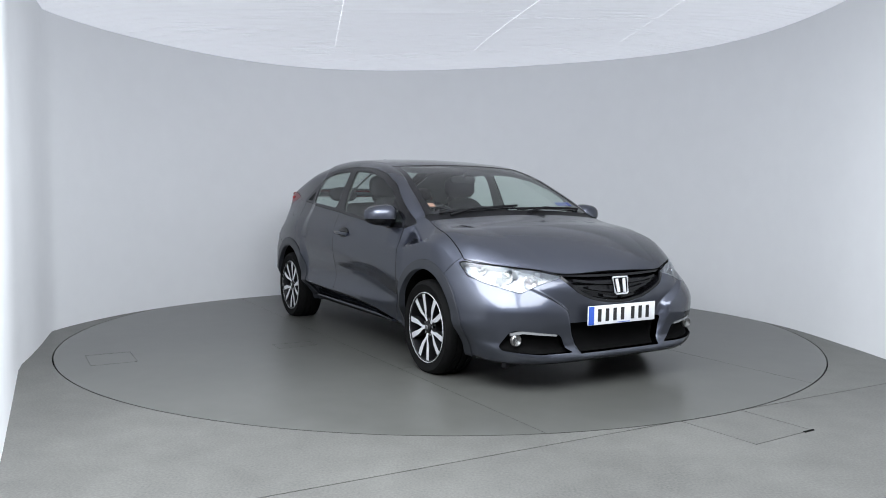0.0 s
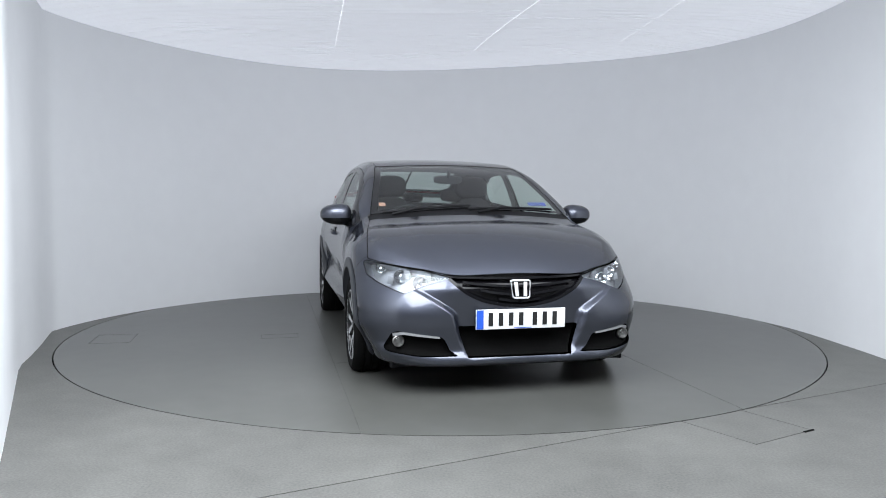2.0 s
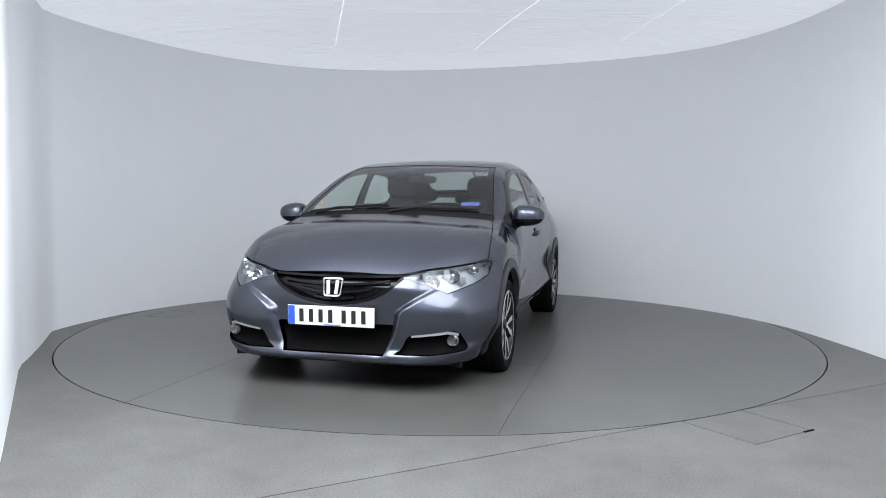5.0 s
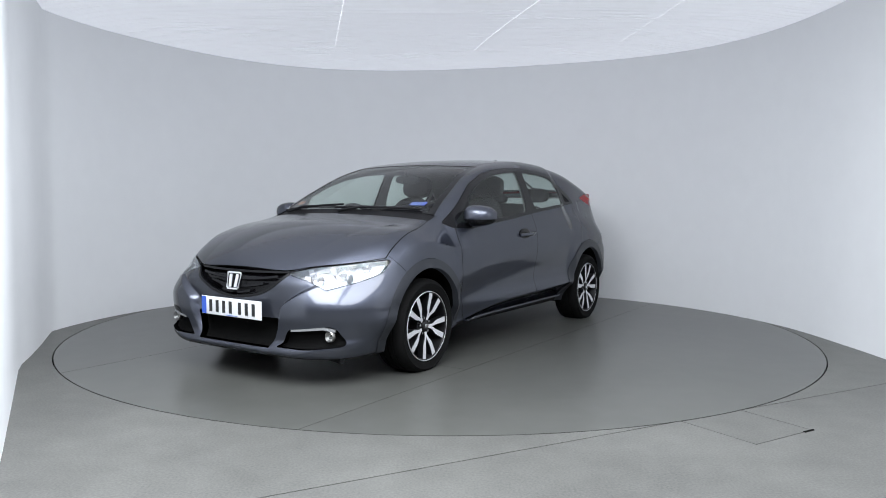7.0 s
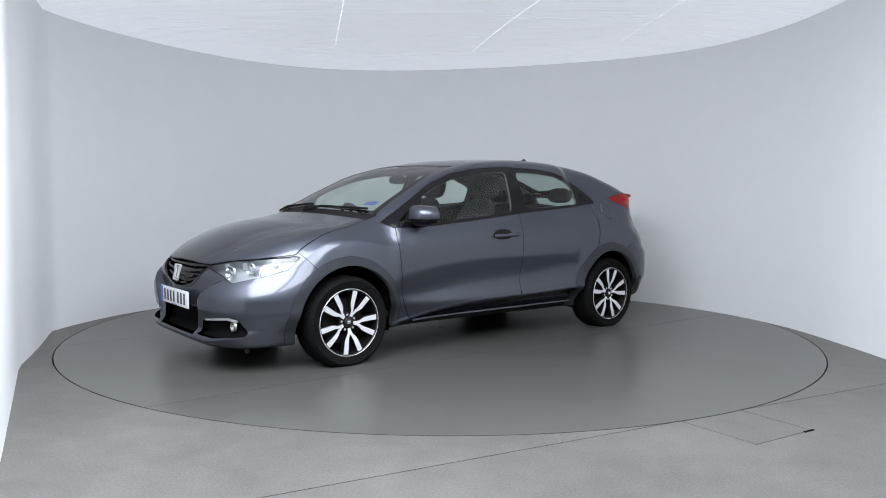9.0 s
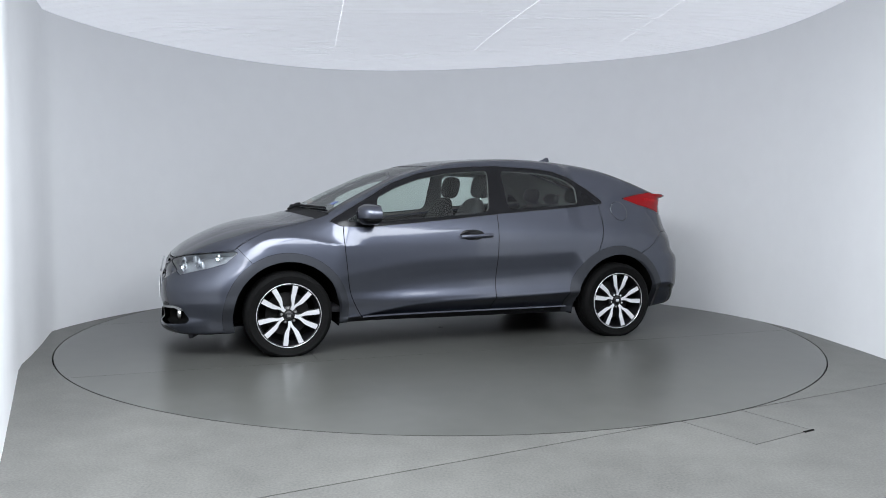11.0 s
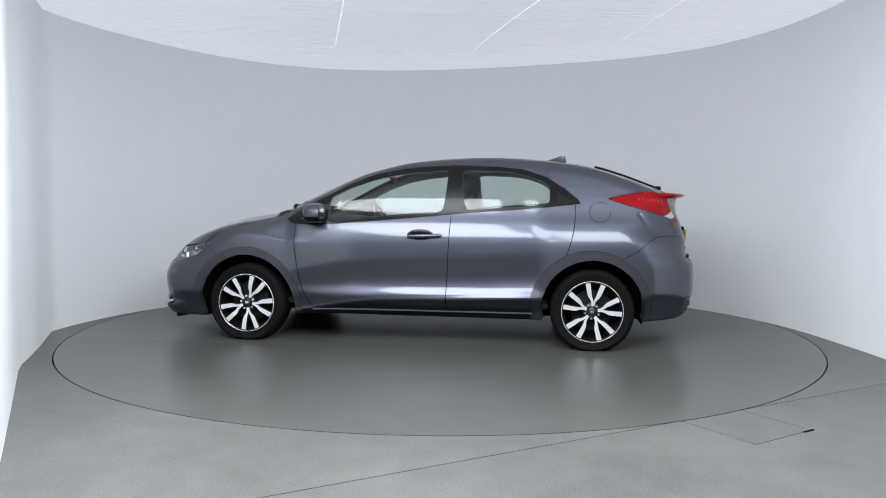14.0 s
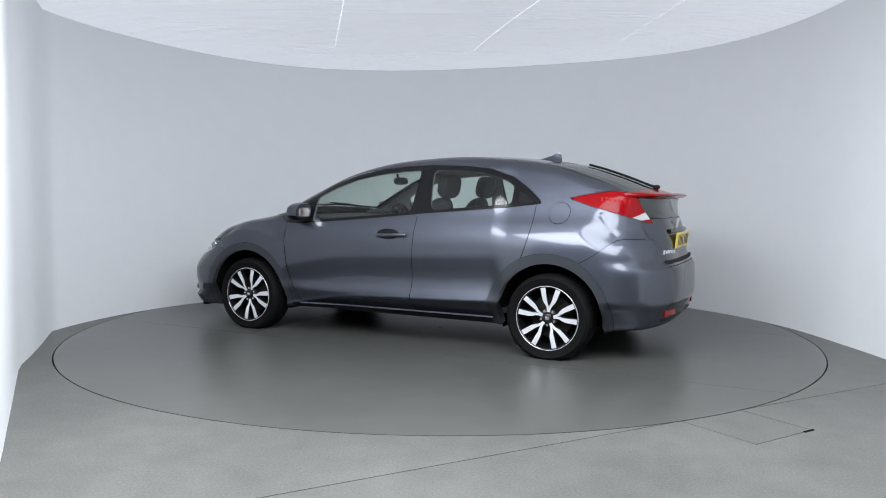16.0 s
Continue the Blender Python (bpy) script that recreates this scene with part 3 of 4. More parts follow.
for nm, pts in PANES.items():
    g = outline(rounded(pts, 4, 0.18), XZ)
    panes[nm], surround = surround.cut(g)

# windscreen, cowl and rear glass
bend = lambda x, y: x + 0.24 * y * y
windscreen = take(lambda x, y, z: np.maximum.reduce([np.abs(y) - WS_EDGE(z), bend(x, y) - 1.115, 0.285 - bend(x, y), 0.9 - z]), 0.002)
frit = windscreen
windscreen, frit = windscreen.cut(lambda x, y, z: np.maximum.reduce([np.abs(y) - WS_EDGE(z) + 0.040, bend(x, y) - 1.085, 0.325 - bend(x, y)]))
cowl = take(lambda x, y, z: np.maximum.reduce([np.abs(y) - 0.715, bend(x, y) - 1.215, 1.115 - bend(x, y), 0.8 - z]), 0)
RG_EDGE = curve([-1.95, -1.58, -1.35, -1.14], [0.575, 0.605, 0.585, 0.535])
rear_glass = take(lambda x, y, z: np.maximum.reduce([np.abs(y) - RG_EDGE(x), -1.845 - x + 0.16 * y * y, x - 0.16 * y * y + 1.215, 1.10 - z]), 0.002)

# lamps
HEAD = [(-1.655, 0.650), (-1.445, 0.683), (-1.15, 0.703), (-0.85, 0.722), (-0.815, 0.715), (-0.90, 0.650), (-1.05, 0.617), (-1.36, 0.568), (-1.505, 0.616)]
head_lens = take(lambda x, y, z: np.maximum(outline(HEAD, SZ)(x, y, z), 1.2 - x), 0.003)
LAMP = [(-1.40, 1.098), (-1.57, 1.132), (-1.76, 1.155), (-2.2, 1.19), (-2.2, 0.925), (-1.935, 0.925), (-1.81, 0.970), (-1.67, 1.015), (-1.54, 1.050)]
tail_lens = take(lambda x, y, z: np.maximum.reduce([outline(LAMP, XZ)(x, y, z), 0.50 + 0.65 * (z - 0.93) - np.abs(y), x + 1.3]), 0.002)
spoiler = take(lambda x, y, z: np.maximum.reduce([np.abs(y) - 0.50, 1.098 - z, x + 1.80]), 0.002)
clear_tail, tail_lens = tail_lens.cut(lambda x, y, z: np.maximum.reduce([z - 1.000 + 0.35 * (y - 0.56), y - 0.70, 0.962 - 0.12 * (y - 0.5) - z]))
low_glass = take(lambda x, y, z: np.maximum.reduce([np.abs(y) - 0.492 - 0.65 * (z - 0.93), 0.965 - z, x + 1.80]), 0.002)

# bonnet, grille, bumper openings
EDGE = curve([-2.15, -1.95, -1.65, -1.445, -1.15, -0.80, -0.60], [0.676, 0.673, 0.668, 0.692, 0.713, 0.742, 0.76])
SEAMY = curve([1.00, 1.15, 1.40, 1.60, 1.70], [0.690, 0.722, 0.765, 0.790, 0.80])
bonnet = take(lambda x, y, z: np.maximum.reduce([EDGE(np.abs(y) - x) - z, bend(x, y) - 9, 1.215 - bend(x, y), np.abs(y) - SEAMY(x)]), 0.0025)
GRILLE = curve([0, 0.109, 0.235, 0.33, 0.393, 0.45], [0.489, 0.498, 0.529, 0.582, 0.638, 0.70])
grille = take(lambda x, y, z: np.maximum.reduce([GRILLE(np.abs(y)) - z, np.abs(y) - 0.43, 1.7 - x, z - 0.72]), 0)
FOG = [(0.748, 0.262), (0.712, 0.345), (0.680, 0.362), (0.455, 0.336), (0.432, 0.318), (0.400, 0.255), (0.352, 0.226), (0.56, 0.224), (0.735, 0.244)]
fog_hole = take(lambda x, y, z: np.maximum(outline(rounded(FOG, 4, 0.15), YZ)(x, y, z), 1.5 - x), 0)
INTAKE = [(-0.2, 0.385), (0.352, 0.385), (0.338, 0.33), (0.302, 0.215), (-0.2, 0.215)]
intake = take(lambda x, y, z: np.maximum(outline(INTAKE, YZ)(x, y, z), 1.5 - x), 0)

# wheel arch mouldings
arch = take(lambda x, y, z: np.maximum.reduce([arch_edge(x, z), 0.6 - np.abs(y), z - 0.80]), 0.0012)
arch_f, arch_r = arch.cut(lambda x, y, z: -x)

# bumpers
front_bumper = take(lambda x, y, z: np.maximum(1.50 + 0.9 * (z - 0.60) - x, z - 0.76), 0.0022)
BUMP = curve([-2.3, -1.90, -1.735, -1.60, -1.50, -1.30], [0.825, 0.823, 0.815, 0.715, 0.660, 0.60])
rear_bumper = take(lambda x, y, z: np.maximum.reduce([z - BUMP(x), np.minimum(z - 0.640, 0.555 - np.abs(y)), x + 1.30]), 0.0022)
tailgate = take(lambda x, y, z: np.maximum.reduce([np.abs(y) - 0.60 + 0.02 * (1 - z), x + 1.86, z - 1.13]), 0.0022)

# doors and sills
FRONT_SEAM = curve([0.20, 0.247, 0.355, 0.643, 0.879, 0.95], [0.750, 0.778, 0.839, 0.898, 0.912, 0.905])
REAR_SEAM = curve([0.20, 0.55, 0.69, 0.893, 1.05, 1.10], [-0.99, -1.04, -1.106, -1.160, -1.166, -1.166])
BELT = curve([-1.25, -0.96, -0.29, 0.07, 0.32, 0.74, 1.0], [1.060, 1.032, 0.982, 0.944, 0.924, 0.892, 0.90])
bseam = lambda z: -0.228 - 0.05 * (z - 0.25)
low = lambda x: 0.248 + 0.0 * x
front_door = take(lambda x, y, z: np.maximum.reduce([x - FRONT_SEAM(z), bseam(z) - x, low(x) - z, z - BELT(x) - 0.03, 0.5 - np.abs(y)]))
rear_door = take(lambda x, y, z: np.maximum.reduce([x - bseam(z), REAR_SEAM(z) - x, low(x) - z, z - BELT(x) - 0.03, 0.5 - np.abs(y)]))
sill = take(lambda x, y, z: np.maximum.reduce([np.abs(x) - 1.1, z - 0.246, 0.5 - np.abs(y)]), 0)
fender = take(lambda x, y, z: np.maximum.reduce([0.74 - x, z - 0.93, 0.55 - np.abs(y)]), 0)
FLAP = lambda x, y, z: np.hypot(x + 1.345, z - 0.997) - 0.072
fuel_flap = take(lambda x, y, z: np.maximum(FLAP(x, y, z), 0.5 - np.abs(y)), 0.002)
roof = take(lambda x, y, z: np.maximum.reduce([np.abs(y) - 0.545, z * 0 - 1, 1.2 - z, -1.215 - x + 0.16 * y * y]), 0.0018)
quarter = rest


def pair(sheet, name, mat, label="", parent=None):
    a = sheet.object(name, mat, parent or car, label)
    b = sheet.flip().object(name, mat, parent or car, label)
    return a, b


def whole(sheet, name, mat, label="", parent=None):
    return sheet.both().object(name, mat, parent or car, label)


body_shell = whole(quarter, "body_shell", PAINT)
whole(roof, "roof", PAINT)
whole(bonnet, "bonnet", PAINT)
bumper = whole(front_bumper, "front_bumper", PAINT)
back_bumper = whole(rear_bumper, "rear_bumper", PAINT)
hatchback = whole(tailgate, "tailgate", PAINT)
whole(under, "underbody", PLASTIC, "black underbody")
doors_front = pair(front_door, "front_door", PAINT)
doors_rear = pair(rear_door, "rear_door", PAINT)
fenders = pair(fender, "front_wing", PAINT)
pair(sill.join(sill.rim(0.01)), "sill", PLASTIC, "black sill")
pair(fuel_flap, "fuel_flap", PAINT)
for a in (arch_f, arch_r):
    raised = a.move(0.008)
    pair(raised.join(raised.rim(0.04)), "wheel_arch_moulding", TRIM, "darker wheel arch moulding")
pair(surround, "window_surround", GLOSS_BLACK, "gloss black window surround")
glasses = []
for nm, s in panes.items():
    for ob in pair(s.move(-0.003), nm, PLASTIC if nm == "rear_quarter_glass" else GLASS, "black quarter panel" if nm == "rear_quarter_glass" else "clear tinted side window"):
        glasses.append(ob)
glasses.append(whole(windscreen.move(-0.003), "windscreen", GLASS, "clear windscreen"))
whole(frit.move(-0.003), "windscreen_border", GLOSS_BLACK, "black border of the windscreen")
rear_glass, rear_frit = rear_glass.cut(lambda x, y, z: np.maximum.reduce([np.abs(y) - RG_EDGE(x) + 0.12, -1.80 - x + 0.16 * y * y, x - 0.16 * y * y + 1.27]))
whole(rear_frit.move(-0.002), "rear_window_border", GLOSS_BLACK, "black border of the rear window")
glasses.append(whole(rear_glass.move(-0.002), "rear_window", DARK_GLASS, "dark tinted rear window"))
glasses.append(whole(low_glass.move(-0.002), "lower_rear_window", DARK_GLASS, "dark lower rear window"))
whole(cowl.move(-0.008), "cowl_panel", PLASTIC, "black plastic cowl")
spoiler_ob = whole(spoiler, "rear_spoiler", RED, "red light bar across the spoiler")
bm = bmesh.new()
rows = []
for i in range(33):
    y = -0.66 + 1.32 * i / 32
    o = np.array([[-1.2, abs(y), 1.118]])
    base = -1.2 - float(shoot(o, np.array([[-1.0, 0, 0]]), 1.6)[0])
    out = 0.062 * min(1.0, (0.70 - abs(y)) / 0.16) ** 0.6
    rows.append([bm.verts.new(p) for p in ((base + 0.05, y, 1.140), (base - out * 0.55, y, 1.138), (base - out, y, 1.128), (base - out, y, 1.118), (base - out * 0.6, y, 1.106), (base + 0.03, y, 1.096))])
for a, b in zip(rows, rows[1:]):
    for k in range(5):
        bm.faces.new((a[k], a[k + 1], b[k + 1], b[k]))
bm.faces.new(rows[0])
bm.faces.new(rows[-1][::-1])
part("spoiler_lip", bm, RED, spoiler_ob, "overhanging dark red light bar")
allgaps = gaps[0]
for b in gaps[1:]:
    allgaps = allgaps.join(b)
whole(allgaps.move(-0.006), "shut_line", DARK, "dark panel gaps")

# inner trim, seen through the glass
inner = quarter.cut(lambda x, y, z: 0.93 - z)[0].join(roof).join(tail_lens).join(clear_tail).join(spoiler).join(tailgate)
whole(inner.move(-0.022).back(), "headlining", LINER, "grey headlining and pillar trim")
pair(surround.move(-0.018).back(), "window_frame_trim", LINER, "grey inner window frame")
for s in (front_door, rear_door):
    pair(s.cut(lambda x, y, z: 0.30 - z)[0].move(-0.05).back(), "door_card", DASH, "dark door trim")

# grille, lower intake and fog recesses
back = grille.move(-0.035)
grille_ob = whole(back.join(grille.rim(0.035)), "grille", GLOSS_BLACK, "gloss black grille")
back = intake.shift((-0.05, 0, 0))
whole(back.join(intake.rim((-0.05, 0, 0))), "lower_intake", DARK, "black lower air intake", bumper)
back = fog_hole.shift((-0.035, 0, 0))
pair(back.join(fog_hole.rim((-0.035, 0, 0))), "fog_lamp_recess", DARK, "black fog lamp recess", bumper)


def front_x(y, z, d=0.0):
    """Where the nose lies at that width and height."""
    o = np.array([[1.2, y, z]])
    return 1.2 + float(shoot(o, np.array([[1.0, 0, 0]]), 1.6)[0]) + d


def rear_x(y, z, d=0.0):
    o = np.array([[-1.2, y, z]])
    return -1.2 - float(shoot(o, np.array([[-1.0, 0, 0]]), 1.6)[0]) - d


def side_y(x, z, d=0.0):
    o = np.array([[x, 0.0, z]])
    return float(shoot(o, np.array([[0, 1.0, 0]]), 1.6)[0]) + d


def top_z(x, y, d=0.0):
    o = np.array([[x, y, 0.6]])
    return 0.6 + float(shoot(o, np.array([[0, 0, 1.0]]), 1.6)[0]) + d


def strip(bm, path, width, thick):
    """A flat bar along places, each with an outward direction: (place, out)."""
    rows = []
    for i, (p, out) in enumerate(path):
        p, out = Vector(p), Vector(out).normalized()
        d = (Vector(path[min(i + 1, len(path) - 1)][0]) - Vector(path[max(i - 1, 0)][0])).normalized()
        w = d.cross(out).normalized() * width / 2
        rows.append([bm.verts.new(q) for q in (p - w, p + w, p + w * 0.85 + out * thick, p - w * 0.85 + out * thick)])
    for a, b in zip(rows, rows[1:]):
        for k in range(4):
            bm.faces.new((a[k], a[(k + 1) % 4], b[(k + 1) % 4], b[k]))
    bm.faces.new(rows[0][::-1])
    bm.faces.new(rows[-1])
    return bm


for z0, rise, half in ((0.645, 0.008, 0.385), (0.602, 0.024, 0.32), (0.556, 0.026, 0.225), (0.520, 0.012, 0.12)):
    bm = bmesh.new()
    path = []
    for i in range(25):
        y = -half + 2 * half * i / 24
        z = z0 + rise * (y / half) ** 2
        path.append(((front_x(y, z) - 0.024, y, z), (1, 0, 0.25)))
    part("slat", strip(bm, path, 0.016, 0.014), GLOSS_BLACK, grille_ob)
bm = bmesh.new()
path = []
for i in range(41):
    y = -0.395 + 0.79 * i / 40
    z = float(GRILLE(abs(y))) + 0.006
    path.append(((front_x(y, z) - 0.012, y, z), (1, 0, 0.1)))
part("lower_frame", strip(bm, path, 0.02, 0.014), GLOSS_BLACK, grille_ob)


def emblem(parent, place, turn, k):
    """The maker's mark as a plain chrome frame with two uprights."""
    bm = bmesh.new()
    ringp = [Vector((0, a, b)) for a, b in ((-0.058, 0.045), (-0.05, 0.05), (0.05, 0.05), (0.058, 0.045), (0.050, -0.040), (0.040, -0.05), (-0.040, -0.05), (-0.050, -0.040))]
    bar_along(bm, [p * k for p in ringp + ringp[:2]], 0.0055 * k, 8)
    box(bm, (0, -0.026 * k, 0), (0.008 * k, 0.020 * k, 0.082 * k), pose(0, 0, 0, 4, 0, 0), 0.002 * k)
    box(bm, (0, 0.026 * k, 0), (0.008 * k, 0.020 * k, 0.082 * k), pose(0, 0, 0, -4, 0, 0), 0.002 * k)
    ob = part("emblem", bm, MACHINED, parent, "bright metal emblem")
    ob.matrix_local = Matrix.Translation(place) @ turn
    return ob


emblem(grille_ob, (front_x(0, 0.585, 0.008), 0, 0.590), pose(0, 0, 0, 0, -12, 0), 0.98)


def number_plate(mat, parent, place, turn, band=True):
    bm = bmesh.new()
    box(bm, (0, 0, 0), (0.008, 0.520, 0.111), None, 0.003)
    plate = part("number_plate", bm, mat, parent, "number plate with dark character bars")
    plate.matrix_local = Matrix.Translation(place) @ turn
    if band:
        bm = bmesh.new()
        box(bm, (0.0045, -0.2375, 0), (0.002, 0.040, 0.106))
        part("country_band", bm, BLUE, plate, "blue band")
    y = -0.196
    for i in range(7):
        bm = bmesh.new()
        y += 0.022 if i == 4 else 0
        box(bm, (0.0048, y + 0.020, 0), (0.002, 0.026, 0.074))
        part("character_bar", bm, INK, plate, "black bar")
        y += 0.0585
    bm = bmesh.new()
    box(bm, (0.0048, 0.01, -0.0495), (0.002, 0.10, 0.004))
    part("maker_strip", bm, BLUE, plate, "small blue print bar")
    return plate


number_plate(WHITE_PLATE, bumper, (front_x(0.0, 0.485, 0.020), -0.004, 0.428), pose(0, 0, 0, 0, 1, 0))
number_plate(YELLOW_PLATE, hatchback, (rear_x(0, 0.80, 0.012), 0, 0.805), pose(0, 0, 0, 0, 6, 180), False)
emblem(hatchback, (rear_x(0, 0.915, 0.010), 0, 0.915), pose(0, 0, 0, 0, 8, 180), 0.75)
bm = bmesh.new()
for i in range(5):
    box(bm, (0, 0.040 * (i - 2), 0), (0.004, 0.028, 0.022 if i else 0.030), None, 0.002)
ob = part("model_lettering", bm, CHROME, hatchback, "chrome lettering bars")
ob.matrix_local = Matrix.Translation((rear_x(0.40, 0.735, 0.006), 0.40, 0.735)) @ pose(0, 0, 0, 0, 4, 180 - 14)
bm = bmesh.new()
part("tailgate_handle_bar", strip(bm, [((rear_x(y, 0.872, -0.004), y, 0.872), (-1, 0.3 * y, 0)) for y in (-0.32, -0.2, -0.1, 0, 0.1, 0.2, 0.32)], 0.030, 0.020), GLOSS_BLACK, hatchback, "black bar over the plate")
bm = bmesh.new()
part("tailgate_lower_trim", strip(bm, [((rear_x(y, 0.664, -0.006), y, 0.664), (-1, 0.4 * y, 0)) for y in (-0.5, -0.4, -0.2, 0, 0.2, 0.4, 0.5)], 0.034, 0.014), PLASTIC, hatchback, "black lower trim")

# fog lamps and strips above them
for s in (1, -1):
    bm = bmesh.new()
    fx = front_x(0.672, 0.303) - 0.030
    lathe(bm, [(0.033, 0.0), (0.033, 0.014), (0.029, 0.018), (0.025, 0.010), (0.014, -0.004), (0.007, -0.004), (0.006, 0.010), (0.0, 0.011)], 32)
    bmesh.ops.rotate(bm, verts=bm.verts, matrix=Matrix.Rotation(-math.pi / 2, 3, "Z"))
    lamp = part("fog_lamp", bm, STEEL, bumper, "round fog lamp")
    lamp.location = (fx + 0.012, 0.672 * s, 0.303)
    bm = bmesh.new()
    lathe(bm, [(0.029, 0.0), (0.024, 0.006), (0.012, 0.010), (0.0, 0.011)], 32)
    bmesh.ops.rotate(bm, verts=bm.verts, matrix=Matrix.Rotation(-math.pi / 2, 3, "Z"))
    part("lens", bm, LENS, lamp, "clear glass").location = (0.012, 0, 0)
    bm = bmesh.new()
    path = []
    for i in range(15):
        y = 0.700 - 0.245 * i / 14
        z = 0.336 + 0.020 * min(1, i / 3) - 0.024 * i / 14
        path.append(((front_x(y, z) - 0.016, y * s, z), (1, 0.25 * s, 0)))
    part("daytime_light", strip(bm, path, 0.019, 0.015), STRIP, bumper, "pale daytime light strip")
    # head lamp innards
    lens = (head_lens if s > 0 else head_lens.flip())
    bucket = lens.move(-0.055).join(lens.rim(0.055))
    unit = bucket.object("headlight", REFLECTOR, car, "headlight with chrome reflectors behind a clear lens")
    cover = lens.object("lens", LENS, unit, "clear lens")
    cover.visible_shadow = False
    for j, (y, z, r) in enumerate(((0.545, 0.618, 0.044), (0.640, 0.646, 0.042), (0.735, 0.682, 0.030))):
        bm = bmesh.new()
        lathe(bm, [(r, 0.0), (r * 0.93, 0.004), (r * 0.75, -0.016), (r * 0.4, -0.026), (r * 0.3, -0.004), (0, 0.0)], 28)
        bmesh.ops.rotate(bm, verts=bm.verts, matrix=Matrix.Rotation(-math.pi / 2 + 0.35, 3, "Z") if s > 0 else Matrix.Rotation(-math.pi / 2 - 0.35, 3, "Z"))
        bowl = part("reflector", bm, CHROME, unit, "chrome reflector bowl")
        bowl.location = (front_x(y, z) - 0.044, y * s, z)
    for j, (y, z) in enumerate(((0.605, 0.66), (0.69, 0.625), (0.50, 0.648))):
        bm = bmesh.new()
        box(bm, (0, 0, 0), (0.02, 0.035, 0.045), pose(0, 0, 0, 12 * s, 0, 25 * s), 0.004)
        part("bezel", bm, REFLECTOR, unit, "lamp divider").location = (front_x(y, z) - 0.046, y * s, z)
    # tail lamps
    t = tail_lens if s > 0 else tail_lens.flip()
    tl = t.object("tail_light", RED, car, "red wraparound tail light")
    c = clear_tail if s > 0 else clear_tail.flip()
    c.object("reversing_lens", FROST, tl, "pale reversing lens")
    bm = bmesh.new()
    for i in range(7):
        x = -1.62 - 0.028 * i
        box(bm, (x, s * (side_y(x, 1.085) - 0.001), 1.085 - 0.003 * i), (0.018, 0.006, 0.040), pose(0, 0, 0, 0, 0, 18 * s), 0.002)
    part("lamp_cell", bm, DEEP_RED, tl, "brighter red lamp cells")
    # rear reflector
    bm = bmesh.new()
    path = [((rear_x(y, 0.325) + 0.004, y * s, 0.325), (-1, 0.2 * s, 0)) for y in (0.36, 0.42, 0.48, 0.54)]
    part("rear_reflector", strip(bm, path, 0.040, 0.012), RED, back_bumper, "red reflector")
    bm = bmesh.new()
    path = [((rear_x(y, 0.285) + 0.006, y * s, 0.285 + 0.02 * (y > 0.6)), (-1, 0.2 * s, 0)) for y in (0.12, 0.24, 0.36, 0.46, 0.56)]
    part("lower_trim", strip(bm, path, 0.020, 0.008), PLASTIC, back_bumper, "dark lower trim")
    # small air deflector under the nose
    bm = bmesh.new()
    box(bm, (1.90, 0.60 * s, 0.156), (0.03, 0.22, 0.036), pose(0, 0, 0, 0, 12, -18 * s), 0.006)
    part("air_deflector", bm, PLASTIC, bumper, "black air deflector")


def blob(bm, c, size, power=2.6, seg=28, rings=16):
    """A rounded lump: a superellipsoid."""
    sg = lambda v, p: math.copysign(abs(v) ** p, v)
    e = 2 / power
    grid = []
    for j in range(rings + 1):
        a = -math.pi / 2 + math.pi * j / rings
        grid.append([bm.verts.new((c[0] + size[0] / 2 * sg(math.cos(a), e) * sg(math.cos(2 * math.pi * i / seg), e),
                                   c[1] + size[1] / 2 * sg(math.cos(a), e) * sg(math.sin(2 * math.pi * i / seg), e),
                                   c[2] + size[2] / 2 * sg(math.sin(a), e))) for i in range(seg)])
    for a, b in zip(grid, grid[1:]):
        for i in range(seg):
            bm.faces.new((a[i], a[(i + 1) % seg], b[(i + 1) % seg], b[i]))
    bmesh.ops.remove_doubles(bm, verts=bm.verts, dist=1e-5)
    return bm


